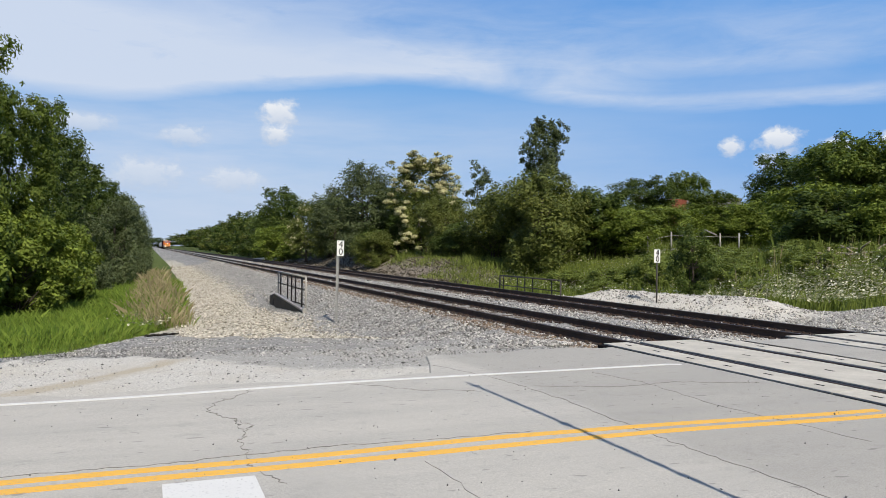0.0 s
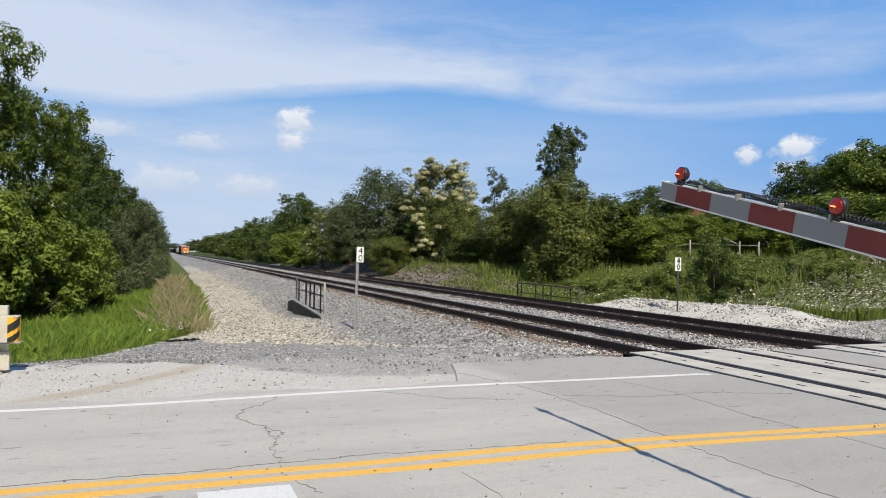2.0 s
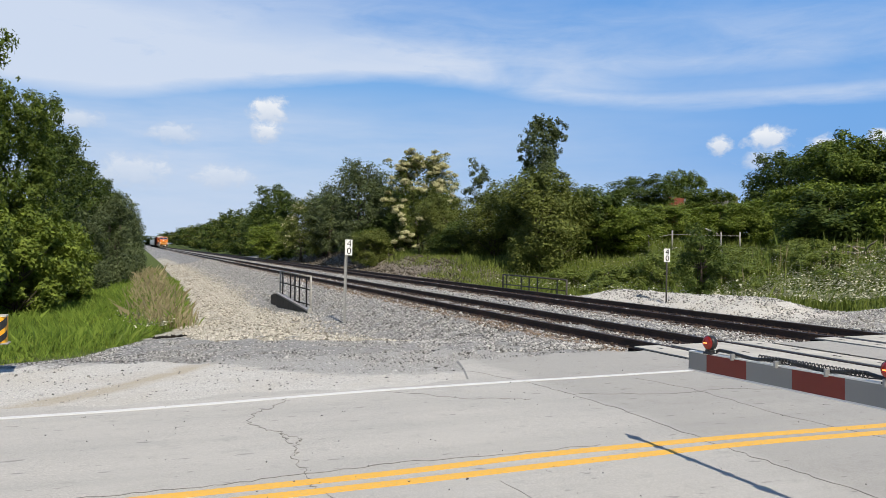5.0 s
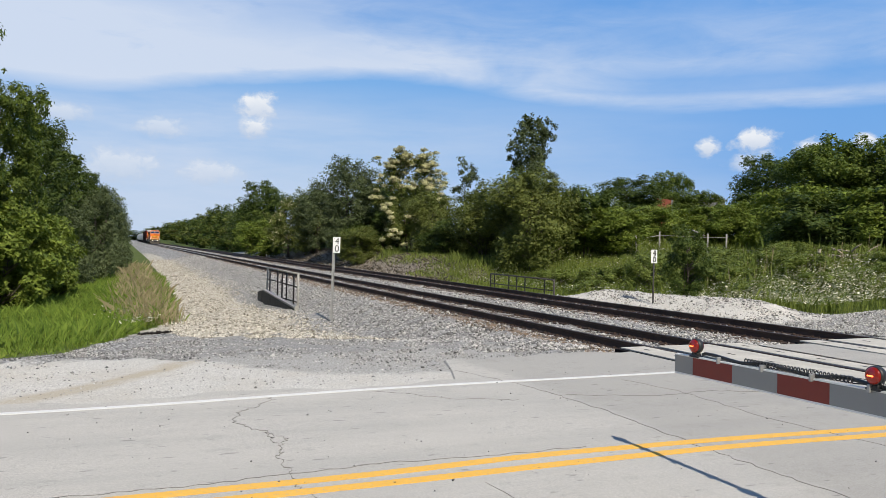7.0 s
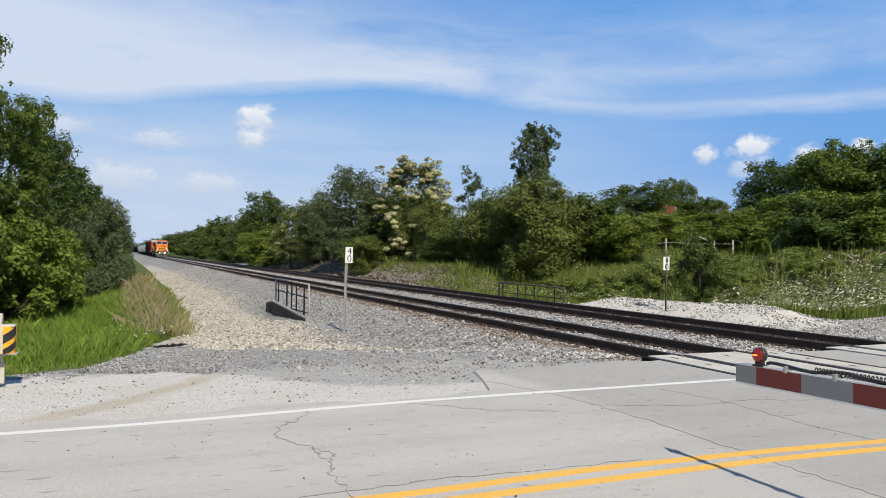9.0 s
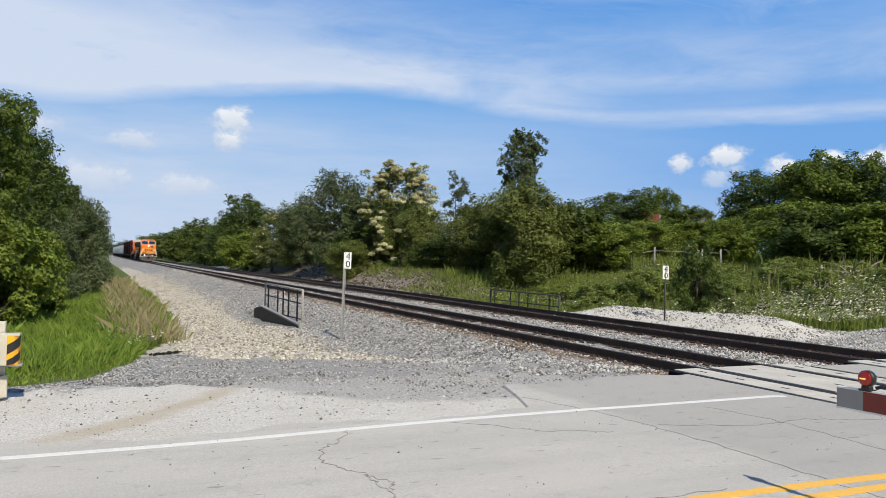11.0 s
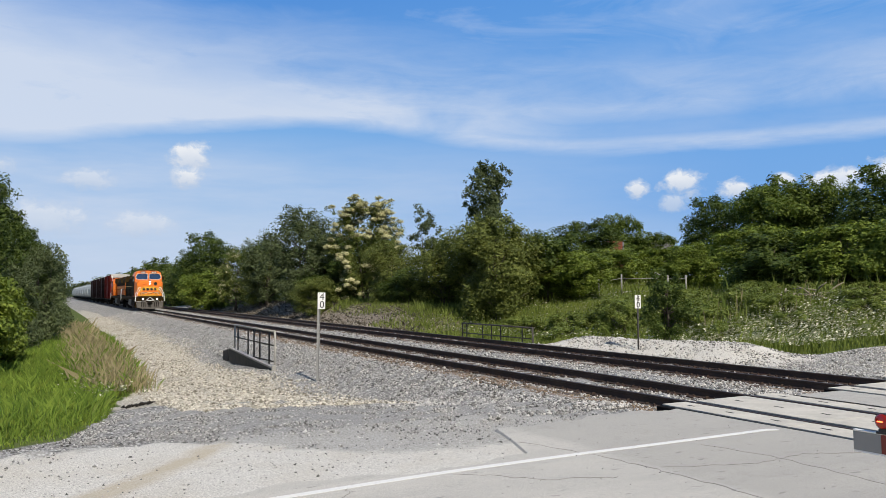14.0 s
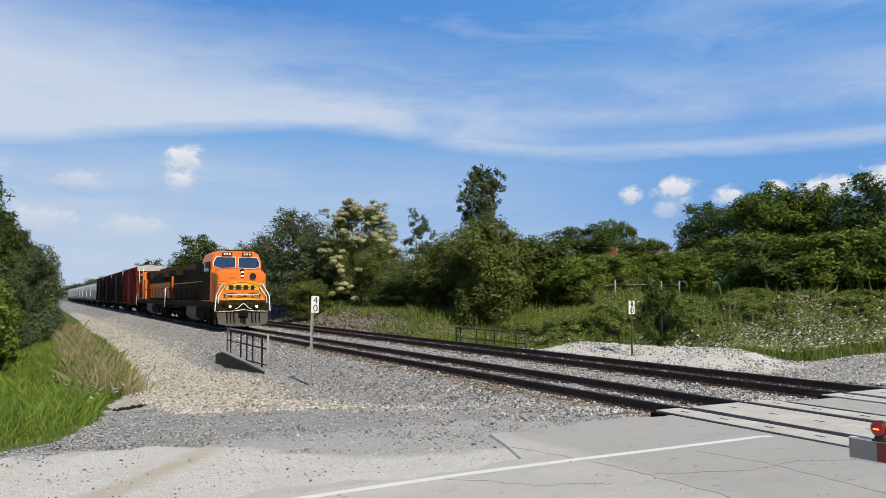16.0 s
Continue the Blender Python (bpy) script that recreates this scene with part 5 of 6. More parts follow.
def hopper(label):
    car = thing("hopper_car", label, "hopper car")
    prof = [(-1.3, 1.5), (-1.52, 2.2), (-1.55, 3.2), (-1.35, 4.0), (-0.9, 4.45), (0.9, 4.45), (1.35, 4.0), (1.55, 3.2), (1.52, 2.2), (1.3, 1.5)]
    part("body", Shape().loft([[(x * w, y, 1.5 + (z - 1.5) * h) for x, z in prof] for y, w, h in ((1.6, 0.97, 0.9), (2.2, 1, 1), (15.0, 1, 1), (15.6, 0.97, 0.9))]), HOPPER, car, "pale grey curved body")
    part("sill", Shape().box(0, 8.6, 1.05, 2.5, 16.2, 0.25, 0.03), UNDER, car)
    for k in range(4):
        part("hatch", Shape().box(0, 3.6 + k * 3.3, 4.52, 1.0, 2.6, 0.12, 0.03), HOPPER, car)
        part("outlet", Shape().loft([[(-1.2, 2.4 + k * 3.3, 1.5), (1.2, 2.4 + k * 3.3, 1.5), (1.2, 5.2 + k * 3.3, 1.5), (-1.2, 5.2 + k * 3.3, 1.5)], [(-0.4, 3.4 + k * 3.3, 0.45), (0.4, 3.4 + k * 3.3, 0.45), (0.4, 4.2 + k * 3.3, 0.45), (-0.4, 4.2 + k * 3.3, 0.45)]]), HOPPER, car)
    part("running_board", Shape().box(0.75, 8.6, 4.62, 0.4, 15, 0.05, 0.01).box(-0.75, 8.6, 4.62, 0.4, 15, 0.05, 0.01), GALV, car)
    for y in (0.7, 16.4):
        part("end_frame", Shape().tube([(-1.3, y, 1.1), (-1.3, y, 3.9), (1.3, y, 3.9), (1.3, y, 1.1)], 0.06, 6).tube([(-1.3, y, 2.6), (1.3, y, 2.6)], 0.04, 6), HOPPER, car)
    part("coupler", Shape().box(0, 0.2, 0.86, 0.26, 0.9, 0.26, 0.04).box(0, 16.85, 0.86, 0.26, 0.9, 0.26, 0.04), UNDER, car)
    for y0 in (2.4, 14.8):
        wheelset(car, y0, (-0.9, 0.9))
    return car


TRAIN = []          # (vehicle, metres behind the leading front, turned about)
lead = locomotive("orange and dark green diesel locomotive with lit headlights")
TRAIN.append((lead, 0.0, False))
second = locomotive("orange trailing diesel locomotive coupled cab rearmost", 4.4, True)
TRAIN.append((second, 42.0, True))
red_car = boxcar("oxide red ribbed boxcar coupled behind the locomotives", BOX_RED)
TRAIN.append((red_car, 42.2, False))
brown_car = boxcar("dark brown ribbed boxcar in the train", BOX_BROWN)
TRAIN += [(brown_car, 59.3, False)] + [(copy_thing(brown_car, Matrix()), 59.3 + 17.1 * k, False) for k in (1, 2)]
grey_car = hopper("pale grey covered hopper car in the train")
TRAIN += [(grey_car, 110.6, False)] + [(copy_thing(grey_car, Matrix()), 110.6 + 17.2 * k, False) for k in range(1, 10)]
for ob, *_ in TRAIN:
    tagged(ob, group="cars of the freight train")


# ---- plants ----
def leaves(rng, centres, radii, count, size, middle, up=0.5, flat=0.95, small=False):
    """Leaf blades scattered in clumps: arrays of corners and faces."""
    weight = radii ** 2
    pick = rng.choice(len(centres), count, p=weight / weight.sum())
    d = rng.normal(size=(count, 3))
    d /= np.linalg.norm(d, axis=1)[:, None]
    reach = rng.random(count) ** 0.42
    off = d * (radii[pick] * reach)[:, None] * np.array([1, 1, flat])
    p = centres[pick] + off
    out = p - middle
    out /= np.linalg.norm(out, axis=1)[:, None] + 1e-9
    nrm = 0.55 * out + 0.6 * d + rng.normal(0, 0.55, (count, 3)) + np.array([0, 0, up])
    nrm /= np.linalg.norm(nrm, axis=1)[:, None]
    u = np.cross(nrm, rng.normal(size=(count, 3)))
    u /= np.linalg.norm(u, axis=1)[:, None]
    w = np.cross(nrm, u)
    s = size * np.exp(rng.normal(0, 0.28, count))[:, None]
    bend = nrm * s * 0.18
    if small:
        v = np.stack([p - u * s, p + u * s * 0.3 + w * s * 0.62, p + u * s * 0.9 - w * s * 0.35 - bend], 1)
        return v.reshape(-1, 3), np.arange(count * 3).reshape(count, 3)
    v = np.stack([p - u * s, p + w * s * 0.5 - bend, p + u * s, p - w * s * 0.5 - bend], 1)
    f = np.arange(count * 4).reshape(count, 4)
    return v.reshape(-1, 3), f


def crown_clumps(rng, height, width, low, n, shape, clump):
    """Leaf clumps gathered on boughs that fill a crown between low and the top: their centres and radii."""
    def profile(s):
        if shape == "round":
            return (0.45 + 0.55 * math.sin(math.pi / 2 * s / 0.42)) if s < 0.42 else math.sqrt(max(0.02, 1 - ((s - 0.42) / 0.6) ** 2.1))
        if shape == "cone":
            return 0.8 + 0.2 * s / 0.2 if s < 0.2 else (1 - (s - 0.2) / 0.82) ** 0.8
        if shape == "mound":
            return math.sqrt(max(0.03, 1 - s * s))
        if shape == "oval":
            return math.sin(math.pi * (0.2 + 0.56 * s))
        if shape == "column":
            return 0.4 + 0.6 * math.sin(math.pi * (0.1 + 0.78 * s))
        return (0.66 + 0.34 * s / 0.36) if s < 0.36 else math.sqrt(max(0.02, 1 - ((s - 0.36) / 0.66) ** 2.3))

    boughs = max(16, n // 10)
    turn, pts, rad = rng.uniform(0, 6.28), [], []
    for b in range(boughs):
        s = min(0.97, ((b + rng.uniform(0.1, 0.9)) / boughs) ** 0.9)
        a = turn + 2.39996 * b + rng.uniform(-0.5, 0.5)
        env = width / 2 * profile(s) * rng.uniform(0.76, 1.0)
        big = min(width * 0.23, (height - low) * 0.24) * rng.uniform(0.65, 1.2) * (0.62 if s > 0.8 else 1.0)
        r = max(0.0, env - big * 0.75) * (1.0 if b % 4 else rng.uniform(0.2, 0.7))
        c = Vector((r * math.cos(a), r * math.sin(a), min(low + (height - low) * s, height - big * rng.uniform(0.3, 0.9))))
        for _ in range(max(4, n // boughs)):
            d = Vector(rng.normal(size=3)).normalized()
            d = (d + Vector((math.cos(a) * 0.35, math.sin(a) * 0.35, 0.35))) * big * rng.random() ** 0.45
            pts.append((c.x + d.x, c.y + d.y, max(low * 0.5, c.z + d.z * 0.95)))
            rad.append(clump * rng.uniform(0.5, 1.15) * (0.7 if s > 0.82 else 1.0))
    pts, rad = np.array(pts), np.array(rad)
    near = (np.linalg.norm(pts[:, None] - pts[None], axis=2) < width * 0.24).sum(1)
    joined = near > min(17, np.percentile(near, 9))      # no clump hangs clear of the crown
    return pts[joined], rad[joined]


def trunk_shape(rng, height, width, low, stems):
    shape = Shape()
    for k in range(stems):
        lean = (rng.uniform(-0.12, 0.12) * width, rng.uniform(-0.12, 0.12) * width)
        base = (rng.uniform(-0.05, 0.05) * width, rng.uniform(-0.05, 0.05) * width)
        pts = [(base[0] + lean[0] * s + 0.05 * math.sin(4 * s + k), base[1] + lean[1] * s, -0.3 + (height * 0.8 + 0.3) * s) for s in np.linspace(0, 1, 7)]
        shape.tube(pts, 0.02 * height ** 1.05 / stems ** 0.5, 8, True, 0.012)
        for j in range(6):
            s = rng.uniform(max(0.15, low / height), 0.8)
            a, l = rng.uniform(0, 2 * math.pi), width * rng.uniform(0.2, 0.34) * (1.1 - 0.6 * s)
            p = Vector((base[0] + lean[0] * s, base[1] + lean[1] * s, -0.3 + (height * 0.8 + 0.3) * s))
            q = p + Vector((math.cos(a) * l, math.sin(a) * l, l * rng.uniform(0.3, 0.9)))
            mid = (p + q) / 2 + Vector((0, 0, -0.06 * l))
            shape.tube([p, mid, q], 0.009 * height, 6, True, 0.006)
    return shape


def plant(name, label, category, seed, height, width, low, clumps, clump, count, size, leaf, shape="round", stems=1, blossom=0, group="", small=True):
    rng = np.random.default_rng(seed)
    tree = thing(name, label, category, group=group)
    part("trunk", trunk_shape(rng, height, width, low, stems), BARK, tree, "grey-brown trunk and limbs")
    centres, radii = crown_clumps(rng, height - clump * 0.25, width - clump * 0.3, low + clump * 0.4, clumps, shape, clump)
    middle = np.array([0, 0, low + (height - low) * 0.4])
    part("crown", raw_mesh("crown", *leaves(rng, centres, radii, count, size, middle, small=small), leaf), leaf, tree)
    if blossom:
        c = centres[(centres[:, 1] < width * 0.22)]
        far = np.linalg.norm((c - middle) / np.array([width / 2, width / 2, height / 2]), axis=1)
        c = c[far > 0.42]
        c = c[rng.random(len(c)) < 0.85]
        way = (c - middle) / (np.linalg.norm(c - middle, axis=1)[:, None] + 1e-6)
        c = c + way * 0.4 + np.array([0, -0.25, 0.05])
        part("blossom", raw_mesh("blossom", *leaves(rng, c, np.full(len(c), 0.34), blossom, 0.08, middle, 0.9, 0.5), BLOSSOM), BLOSSOM, tree, "cream flower clusters")
    return tree


def stand(proto, x, y, top, width, turn, size):
    """Put a copy of a plant on the ground at x, y, with its top and width given."""
    z = float(ground_height(x, y)) - 0.05
    ob = copy_thing(proto, pose(x, y, z, 0, 0, turn))
    ob.scale = (width * 1.15 / size[1], width * 1.15 / size[1], (top - z) / size[0])
    return ob


RIGHT = "trees and bushes along the railway"
# prototypes, and where they stand: x, y, height of the top, width
SPECIES = {
    "bush_green": (plant("bush", "dense green roadside bush reaching the ground", "bush", 21, 5.0, 6.0, 0.1, 260, 0.62, 19000, 0.1, LEAF_BRIGHT, "bush", 4, group=RIGHT), (5.0, 6.0)),
    "bush_olive": (plant("bush", "olive green bush with loose foliage", "bush", 22, 5.0, 5.5, 0.1, 300, 0.56, 24000, 0.076, LEAF_OLIVE, "bush", 4, group=RIGHT), (5.0, 5.5)),
    "bush_dark": (plant("bush", "dark green thicket bush", "bush", 23, 5.0, 5.5, 0.1, 260, 0.58, 18500, 0.096, LEAF_DARK, "bush", 4, group=RIGHT), (5.0, 5.5)),
    "tree_green": (plant("tree", "broad green deciduous tree", "tree", 24, 8.0, 6.5, 0.8, 320, 0.66, 21000, 0.108, LEAF, "round", 2, group=RIGHT), (8.0, 6.5)),
    "tree_dark": (plant("tree", "dark green deciduous tree", "tree", 25, 8.0, 6.5, 0.8, 320, 0.66, 21000, 0.108, LEAF_DARK, "round", 2, group=RIGHT), (8.0, 6.5)),
    "tree_grey": (plant("tree", "feathery grey-green willow tree", "tree", 26, 8.0, 6.5, 0.6, 380, 0.55, 23000, 0.084, LEAF_GREY, "round", 3, group=RIGHT), (8.0, 6.5)),
    "far_dark": (plant("tree", "dark green tree in the distant lineside wood", "tree", 27, 8.0, 6.5, 0.1, 240, 0.7, 4200, 0.22, LEAF_DARK, "bush", 2, group=RIGHT), (8.0, 6.5)),
    "far_green": (plant("tree", "green tree in the distant lineside wood", "tree", 28, 8.0, 6.5, 0.1, 240, 0.7, 4200, 0.22, LEAF_OLIVE, "bush", 2, group=RIGHT), (8.0, 6.5)),
}
PLACES = {
    "tree_dark": ((8.4, 91.9, 9.2, 8.6), (28.1, 38.5, 7.3, 6.0), (39.8, 36.3, 9.4, 6.0), (38.2, 29.5, 9.7, 6.4), (9.6, 112.7, 7.0, 7.0), (36.0, 19.0, 9.0, 6.6), (18.0, 60.0, 7.5, 8.0)),
    "tree_green": ((41.9, 50.5, 9.5, 5.2), (35.3, 26.4, 9.2, 6.4), (37.2, 24.3, 9.3, 6.0), (13.6, 58.9, 7.4, 6.5), (12.0, 76.0, 7.5, 8.0), (33.9, 37.7, 6.6, 5.0), (40.0, 14.0, 9.2, 7.0)),
    "tree_grey": ((9.4, 54.0, 9.1, 7.6), (9.6, 66.2, 7.3, 6.0), (38.4, 26.5, 8.9, 5.6), (30.5, 12.2, 6.8, 5.0)),
    "bush_green": ((27.4, 21.6, 5.6, 5.6), (31.0, 29.5, 5.2, 4.4), (27.4, 15.5, 5.3, 6.0), (25.5, 31.6, 4.8, 4.6), (19.9, 29.5, 4.4, 5.0), (6.8, 82.4, 4.3, 7.0), (28.8, 12.4, 5.7, 5.4), (20.6, 30.8, 3.4, 3.6), (30.0, 31.0, 5.0, 5.0)),
    "bush_olive": ((12.8, 42.3, 5.6, 4.6), (13.8, 35.5, 5.4, 5.4), (14.2, 29.9, 6.2, 6.4), (9.6, 68.0, 6.0, 5.0), (16.6, 31.0, 5.7, 4.6), (8.6, 47.5, 3.0, 3.6)),
    "bush_dark": ((18.4, 30.5, 5.4, 5.4), (26.2, 18.7, 4.9, 6.0), (11.5, 50.5, 4.4, 6.0), (12.6, 58.0, 5.0, 6.0), (16.0, 34.5, 4.6, 6.0), (22.5, 33.0, 4.8, 5.5), (12.6, 38.5, 3.4, 4.2), (29.0, 19.5, 4.6, 5.0)),
}
FAR_PLACES = {
    "far_dark": ((11.5, 106.0, 5.6, 7.0), (11.0, 126.0, 6.4, 8.0), (11.5, 150.0, 7.4, 9.0), (12.0, 172.0, 9.6, 9.0), (12.5, 215.0, 8.6, 11.0), (14.0, 270.0, 8.8, 14.0), (16.0, 340.0, 9.5, 18.0), (19.0, 440.0, 10.5, 24.0), (23.0, 580.0, 11.0, 32.0), (30.0, 780.0, 12.0, 46.0), (4.0, 1050.0, 12.0, 70.0), (-12.5, 118.0, 4.6, 7.0), (-13.0, 145.0, 5.2, 9.0), (-18.0, 240.0, 6.5, 16.0)),
    "far_green": ((12.5, 116.0, 6.6, 8.0), (12.0, 138.0, 6.8, 8.0), (12.5, 160.0, 8.0, 9.0), (13.0, 192.0, 9.0, 10.0), (13.5, 240.0, 8.4, 12.0), (15.0, 305.0, 9.2, 16.0), (18.0, 390.0, 10.0, 22.0), (21.0, 510.0, 10.5, 28.0), (26.0, 680.0, 11.5, 40.0), (-60.0, 1000.0, 11.0, 70.0), (-13.5, 130.0, 5.8, 8.0), (-16.0, 185.0, 6.5, 12.0)),
}
turn_rng = random.Random(8)
for table in (PLACES, FAR_PLACES):
    for kind, places in table.items():
        for x, y, top, width in places:
            stand(SPECIES[kind][0], x, y, top, width, turn_rng.uniform(0, 360), SPECIES[kind][1])

LEFT = "trees beside the rail bank"
maple = plant("tree", "tall leafy green tree beside the rail bank", "tree", 31, 10.4, 7.2, 0.8, 420, 0.5, 38000, 0.094, LEAF, "round", 2, group=LEFT)
elm = plant("tree", "dense feathery tree with fine foliage", "tree", 32, 8.2, 4.4, 0.3, 330, 0.42, 20000, 0.072, LEAF_DARK, "cone", 2, group=LEFT)
left_bush = plant("bush", "thick leafy green bush above long grass", "bush", 33, 3.6, 4.4, 0.05, 260, 0.36, 18000, 0.082, LEAF_BRIGHT, "bush", 5, group=LEFT)
grey_bush = plant("bush", "grey-green brushy bush beside the rail bank", "bush", 34, 4.6, 4.2, 0.05, 260, 0.4, 15000, 0.066, LEAF_GREY, "bush", 5, group=LEFT)
for proto, size, places in (
    (maple, (10.4, 7.2), ((-15.8, 21.0, 10.5, 5.4), (-14.0, 25.0, 8.3, 4.4), (-19.5, 16.0, 11.8, 7.0))),
    (elm, (8.2, 4.4), ((-13.0, 31.0, 8.7, 4.4), (-12.4, 36.0, 7.7, 4.2), (-11.9, 42.0, 6.9, 4.4), (-11.3, 54.0, 6.7, 4.6), (-10.8, 66.0, 6.4, 4.8), (-10.6, 80.0, 6.3, 5.0), (-10.6, 100.0, 6.4, 5.4))),
    (left_bush, (3.6, 4.4), ((-15.2, 19.6, 3.7, 4.4), (-12.9, 21.6, 2.6, 4.2), (-11.9, 26.0, 2.3, 3.4), (-17.6, 17.5, 4.4, 4.8), (-14.2, 24.6, 3.6, 4.2), (-12.6, 29.0, 2.8, 3.6))),
    (grey_bush, (4.6, 4.2), ((-11.6, 34.0, 3.2, 3.2), (-10.3, 41.0, 4.5, 3.8), (-10.2, 48.0, 4.7, 3.8), (-9.9, 60.0, 4.4, 3.8), (-9.9, 73.0, 4.4, 4.0), (-9.9, 90.0, 4.2, 4.2))),
):
    for x, y, top, width in places:
        stand(proto, x, y, top, width, turn_rng.uniform(0, 360), size)

poplar = plant("tree", "tall slender poplar with sparse fluttering leaves", "tree", 41, 11.0, 4.9, 4.6, 330, 0.4, 10500, 0.115, LEAF_GREY, "oval", 1, group=RIGHT)
poplar.matrix_basis = pose(21.5, 42.6, 1.3)
flowering = plant("tree", "spreading tree covered with cream blossom", "tree", 42, 8.6, 7.4, 0.9, 340, 0.58, 22000, 0.09, LEAF_OLIVE, "round", 2, 24000, group=RIGHT)
flowering.matrix_basis = pose(13.1, 48.6, 0.6)
flowering2 = plant("tree", "small tree with scattered cream blossom", "tree", 43, 6.4, 6.0, 0.5, 200, 0.55, 13000, 0.1, LEAF_OLIVE, "round", 2, 900, group=RIGHT)
flowering2.matrix_basis = pose(8.4, 74.0, 0.0)
sapling = plant("tree", "thin sapling rising above the bushes", "tree", 44, 8.2, 2.6, 2.6, 190, 0.3, 4200, 0.09, LEAF_GREY, "column", 1, group=RIGHT)
sapling.matrix_basis = pose(16.0, 43.1, 0.3)
shrub = plant("bush", "small dark shrub beside the milepost sign", "bush", 45, 2.9, 2.2, 0.05, 150, 0.26, 10000, 0.055, LEAF_DARK, "bush", 4, group=RIGHT)
shrub.matrix_basis = pose(11.9, 13.0, -0.3)
weeds = plant("weed_clump", "tall leafy weeds growing in the meadow", "weeds", 46, 1.5, 3.2, 0.0, 220, 0.26, 8000, 0.06, WEED, "mound", 5, group="weed clumps in the meadow")
weeds.matrix_basis = pose(13.8, 17.5, -0.1)
for k, (x, y, w) in enumerate(((16.5, 15.5, 1.2), (19.5, 14.0, 1.1), (16.0, 20.5, 1.3), (12.2, 20.0, 0.9), (19.0, 18.5, 1.3), (17.5, 11.5, 0.8), (22.0, 11.5, 1.0), (12.8, 24.5, 1.2), (25.5, 13.5, 1.1), (14.8, 12.8, 0.8), (17.6, 17.0, 1.2), (21.0, 16.5, 1.2), (23.5, 15.0, 1.1), (14.4, 22.5, 1.2), (18.0, 22.5, 1.3), (20.5, 20.5, 1.2), (23.0, 18.0, 1.2), (11.4, 17.2, 0.6), (20.5, 10.6, 0.9))):
    copy_thing(weeds, pose(x, y, float(ground_height(x, y)) - 0.05, 0, 0, 47 * k)).scale = (w, w, w * 0.55)
for proto in [p for p, _ in SPECIES.values()] + [maple, elm, left_bush, grey_bush]:
    for o in (*proto.children_recursive, proto):
        bpy.data.objects.remove(o)


def blades(name, label, category, count, place, height, width, material, seed, lean=0.25):
    """Grass: bent blades of two triangles, rooted on the ground."""
    rng = np.random.default_rng(seed)
    x, y, k = place(rng, count)
    n = len(x)
    z = ground_height(x, y) - 0.02
    h = height * k * np.exp(rng.normal(0, 0.25, n))
    a, b = rng.uniform(0, 2 * np.pi, n), rng.uniform(0, 2 * np.pi, n)
    l = lean * h * np.abs(rng.normal(0.6, 0.6, n))
    w = width * rng.uniform(0.6, 1.4, n)
    c, s = np.cos(a) * w / 2, np.sin(a) * w / 2
    dx, dy = np.cos(b) * l, np.sin(b) * l
    v = np.stack([np.stack([x - c, y - s, z], -1), np.stack([x + c, y + s, z], -1), np.stack([x + c * 0.8 + dx * 0.35, y + s * 0.8 + dy * 0.35, z + h * 0.6], -1), np.stack([x + dx, y + dy, z + h], -1)], 1)
    me = raw_mesh(name, v.reshape(-1, 3), np.arange(n * 4).reshape(n, 4), material)
    return tagged(new(name, me), label, category, kind="stuff")


def left_grass(rng, n):
    x, y = rng.uniform(-17, -6.4, n), 0.6 + 44 * rng.random(n) ** 1.4
    keep = grass_zone(x, y) > rng.uniform(0.3, 0.9, n)
    x, y = x[keep], y[keep]
    return x, y, 0.3 + 0.8 * step(0, 3.0, y - np.interp(x, (-30, -10.4, -9.3, -8.9, -8.3, -7.3), (1.5, 1.8, 3.2, 4.8, 11.0, 15.0)))


def dry_edge(rng, n):
    x, y = rng.normal(-7.95, 0.5, n), rng.uniform(13.5, 60, n)
    keep = (x < -6.9) & (x > -10)
    return x[keep], y[keep], 0.6 + 0.6 * rng.random(keep.sum())


def meadow(rng, n):
    x, y = 8.6 + 26 * rng.random(n) ** 1.25, 4 + 42 * rng.random(n) ** 1.1
    keep = grass_zone(x, y) > rng.uniform(0.3, 0.9, n)
    x, y = x[keep], y[keep]
    return x, y, 0.55 + 0.5 * np.clip(wobble(x * 1.3, y * 1.1), -0.7, 1)


def verge_green(rng, n):
    x, y = rng.uniform(7.6, 12.0, n), 25 + 9 * rng.random(n)
    return x, y, np.full(n, 0.8)


def far_verge(rng, n):
    x, y = rng.uniform(7.2, 12.0, n), 27 + 75 * rng.random(n)
    return x, y, np.full(n, 0.8)


blades("grass", "long bright green grass at the foot of the bushes", "grass", 90000, left_grass, 0.27, 0.009, GRASS, 51, 0.45)
blades("broad_weeds", "low broad-leaved weeds among the long grass", "weeds", 26000, left_grass, 0.2, 0.04, LEAF_BRIGHT, 56, 0.9)
blades("dry_grass", "dry tan and reddish grass on the bank edge", "grass", 14000, dry_edge, 0.42, 0.009, GRASS_DRY, 52, 0.5)
blades("grass", "long green grass among the dry stalks on the bank edge", "grass", 6000, dry_edge, 0.36, 0.012, GRASS, 59, 0.5)
blades("meadow_grass", "tall meadow weeds and grass beyond the track", "grass", 80000, meadow, 0.55, 0.022, WEED, 53)
def stalk_edge(rng, n):
    x, y = rng.uniform(15, 31, n), rng.normal(15.5, 1.8, n)
    keep = grass_zone(x, y) > 0.5
    return x[keep], y[keep], np.full(keep.sum(), 1.0)


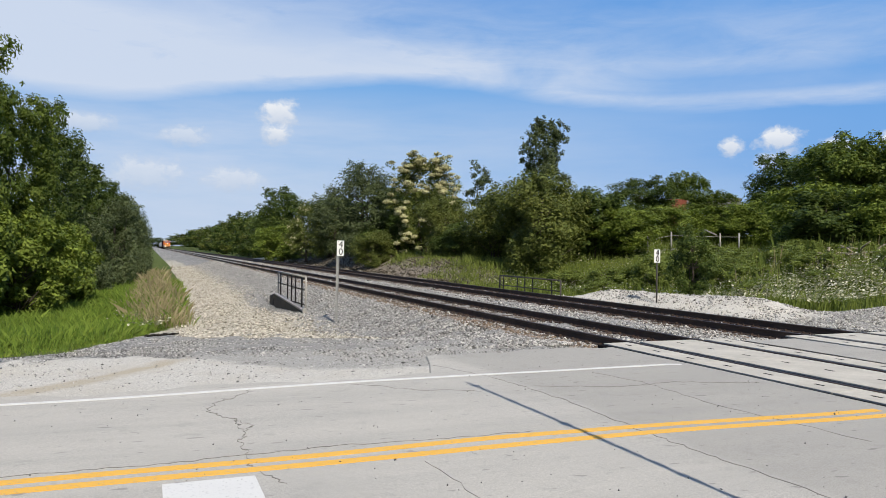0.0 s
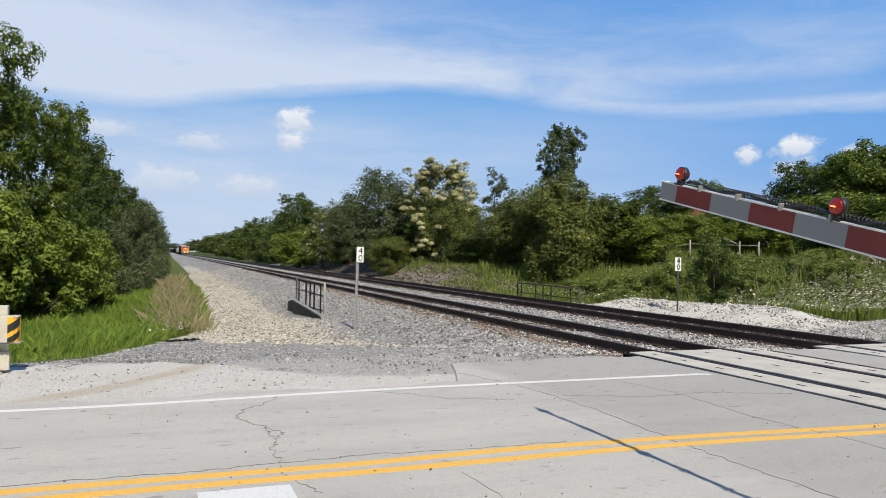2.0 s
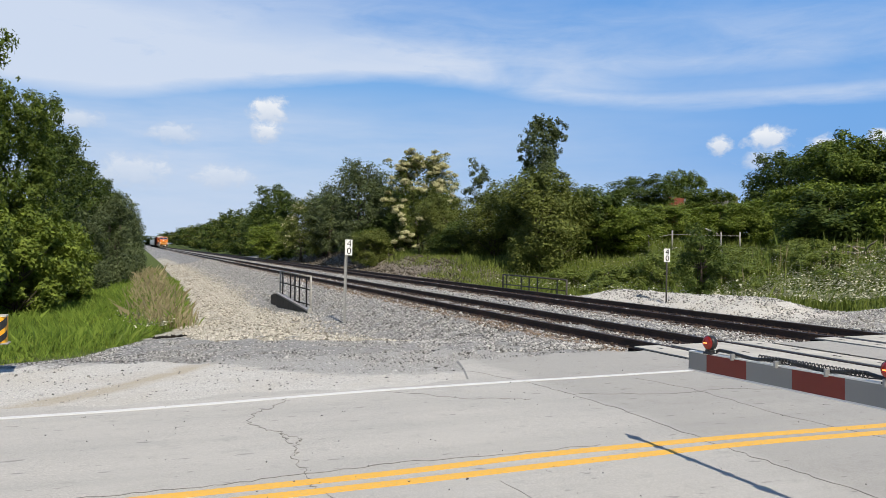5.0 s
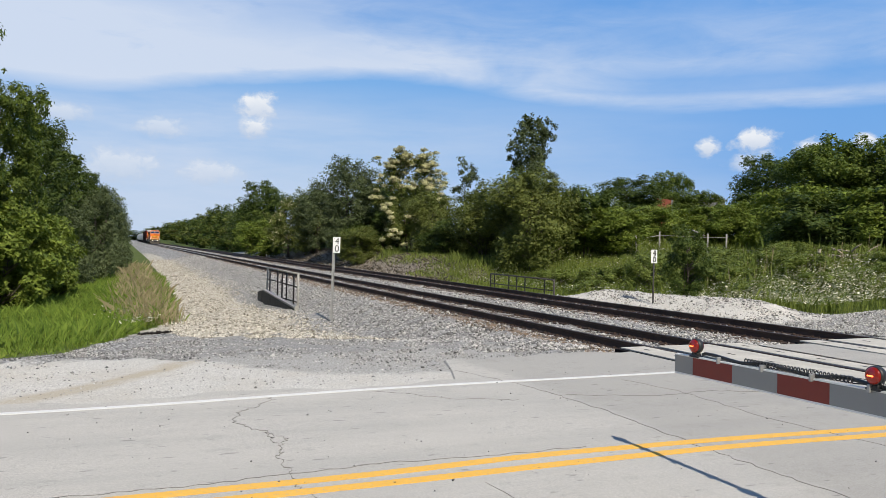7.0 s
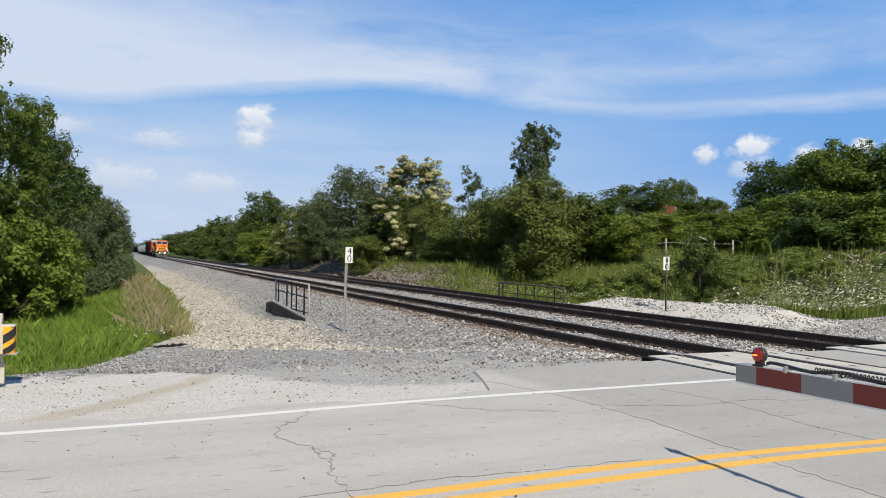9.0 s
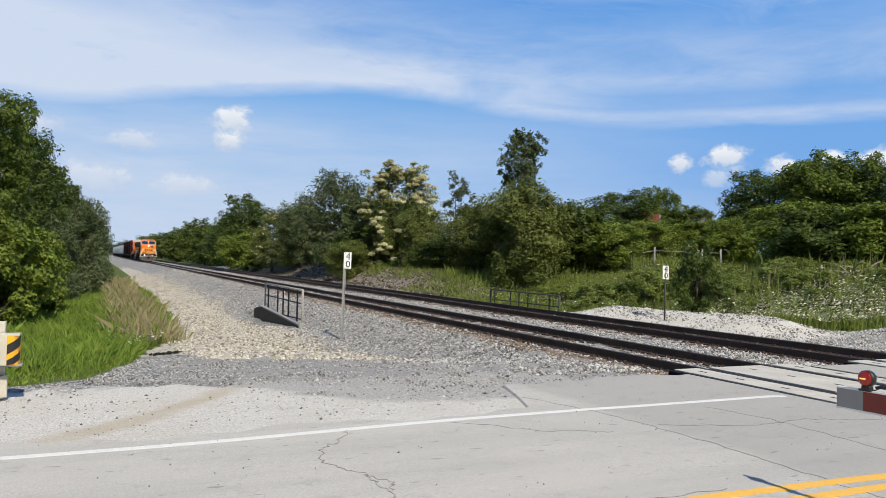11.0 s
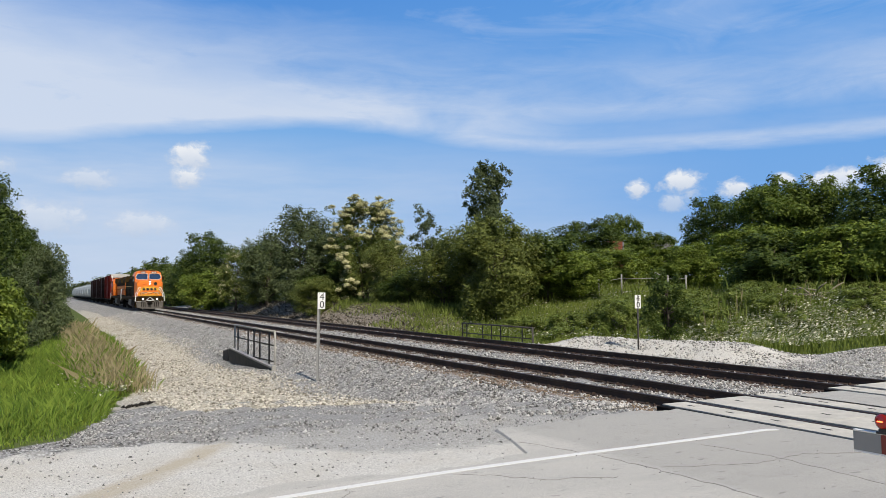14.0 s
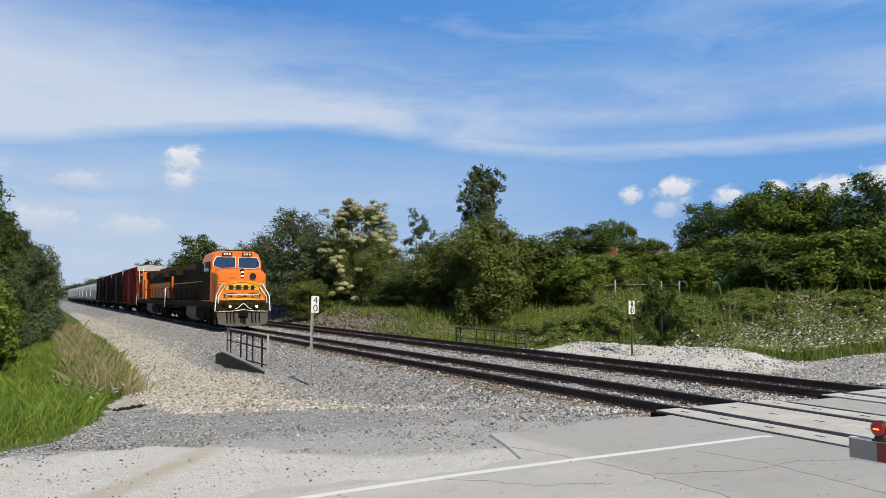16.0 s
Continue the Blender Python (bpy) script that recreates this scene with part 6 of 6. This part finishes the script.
blades("tall_stalks", "tall thin dry stalks standing in the meadow", "weeds", 160, stalk_edge, 0.9, 0.025, GRASS_DRY, 57, 0.12)
blades("tall_stalks", "tall green leafy stalks standing in the meadow", "weeds", 900, stalk_edge, 0.9, 0.035, WEED, 58, 0.15)
blades("dry_brush", "dry brown brush on the far bank", "grass", 4500, far_verge, 0.26, 0.03, BRUSH, 54, 1.5)
blades("meadow_grass", "long green grass below the far trees", "grass", 2500, verge_green, 0.34, 0.03, WEED, 55)


def flowers(name, label, count, place, seed, size):
    rng = np.random.default_rng(seed)
    x, y, k = place(rng, count)
    n = len(x)
    z = ground_height(x, y) + 0.55 * k * rng.uniform(0.75, 1.15, n)
    r = size * rng.uniform(0.5, 1.3, n)
    tx, ty = rng.normal(0, 0.35, n), rng.normal(-0.3, 0.35, n)
    ring = np.linspace(0, 2 * np.pi, 7)[:-1]
    v = [np.stack([x + np.cos(a) * r, y + np.sin(a) * r, z + (tx * np.cos(a) + ty * np.sin(a)) * r], -1) for a in ring]
    me = raw_mesh(name, np.stack(v, 1).reshape(-1, 3), np.arange(n * 6).reshape(n, 6), FLOWER)
    return tagged(new(name, me), label, "flowers", kind="stuff")


def lace_right(rng, n):
    x, y = rng.normal(16.0, 4.2, n), rng.normal(9.6, 2.8, n)
    x2, y2 = 9 + 18 * rng.random(n // 3), 10 + 20 * rng.random(n // 3)
    x, y = np.r_[x, x2], np.r_[y, y2]
    keep = grass_zone(x, y) > 0.5
    return x[keep], y[keep], np.full(keep.sum(), 0.9)


def lace_left(rng, n):
    x, y = rng.normal(-8.1, 0.6, n), rng.normal(14.5, 2.6, n)
    keep = (grass_zone(x, y) > 0.3)
    return x[keep], y[keep], np.full(keep.sum(), 0.55)


flowers("white_flowers", "white lacy wildflowers in the meadow", 9000, lace_right, 61, 0.04)
flowers("white_flowers", "white lacy wildflowers at the grass edge", 620, lace_left, 62, 0.035)


# ---- beyond the meadow ----
def chain_fence():
    fence = thing("fence", "grey steel fence rails and posts in the undergrowth", "fence")
    pts = ((21.6, 29.1, 2.5), (22.9, 28.4, 2.8), (26.2, 27.7, 2.75), (27.2, 27.1, 2.75))
    for x, y, z in pts:
        part("post", Shape().tube([(x, y, float(ground_height(x, y)) - 0.2), (x, y, z + 0.15)], 0.05, 8), STEEL_PALE, fence)
    for (x0, y0, z0), (x1, y1, z1) in zip(pts, pts[1:]):
        part("rail", Shape().tube([(x0, y0, z0 - 0.1), (x1, y1, z1 - 0.1)], 0.02, 6), STEEL_PALE, fence)
        part("rail", Shape().tube([(x0, y0, z0 - 0.95), (x1, y1, z1 - 0.95)], 0.016, 6), STEEL_PALE, fence)
    part("gate_leaf", Shape().tube([(25.2, 28.0, 3.1), (26.0, 27.75, 2.75)], 0.05, 6), STEEL_PALE, fence)


chain_fence()


def container(x, y, paint, label, length, turn):
    z = float(ground_height(x, y))
    box = thing("freight_container", label, "container", pose(x, y, z, 0, 0, turn))
    part("supports", Shape().box(-length * 0.4, 0, 0.5, 0.4, 2.2, 1.4, 0.02).box(length * 0.4, 0, 0.5, 0.4, 2.2, 1.4, 0.02), UNDER, box)
    part("body", Shape().box(0, 0, 2.45, length, 2.44, 2.6, 0.03), paint, box, "corrugated side")
    rib = Shape().box(0, 0, 2.45, 0.09, 0.06, 2.4, 0.01).mesh("rib", paint)
    for k in range(int(length / 0.55)):
        part("rib", rib, paint, box, m=pose(-length / 2 + 0.3 + k * 0.55, -1.24, 0))
    for s in (-1, 1):
        part("corner_post", Shape().box(s * (length / 2 - 0.08), -1.2, 2.45, 0.16, 0.12, 2.62, 0.02), GALV, box)


container(39.4, 48.6, CONT_RED, "faded orange freight container half hidden by trees", 1.9, -40)
container(43.0, 46.6, CONT_GREY, "grey ribbed freight container half hidden by trees", 3.2, -40)
container(50.5, 36.0, CONT_RED, "faded orange freight container half hidden by trees", 6.0, -12)


def brush_pile():
    rng = random.Random(9)
    pile = thing("brush_pile", "bleached dead branches heaped at the meadow edge", "branches", pose(22.6, 14.4, float(ground_height(22.6, 14.4))))
    for k in range(16):
        a, l = rng.uniform(0, 6.28), rng.uniform(0.6, 1.6)
        p = Vector((rng.uniform(-1.4, 1.4), rng.uniform(-0.8, 0.8), rng.uniform(0.2, 0.55)))
        q = p + Vector((math.cos(a) * l, math.sin(a) * l, rng.uniform(-0.25, 0.6)))
        part("branch", Shape().tube([p, (p + q) / 2 + Vector((0, 0, 0.06)), q], rng.uniform(0.03, 0.08), 7, True, 0.02), DEADWOOD, pile)


brush_pile()


# ---- what moves ----
def motions():
    front, speed = 35.3, 25.2
    for ob, behind, turned in TRAIN:
        walk(ob, [(t, pose(GAUGE / 2, front + speed * (16.0 - t) + behind, 0.0, 0, 0, 180 if turned else 0)) for t in (0.0, 4.0, 8.0, 12.0, 16.0)])
    swing = ((0.0, 34.5), (0.5, 28.4), (1.0, 22.65), (1.5, 17.0), (2.0, 12.8), (2.5, 8.4), (3.0, 4.1), (3.5, 1.2), (4.0, -1.5), (4.4, -0.7), (5.0, -0.9), (16.0, -0.9))
    walk(ARM, [(t, pose(*GATE, a, 0, 0)) for t, a in swing])


motions()
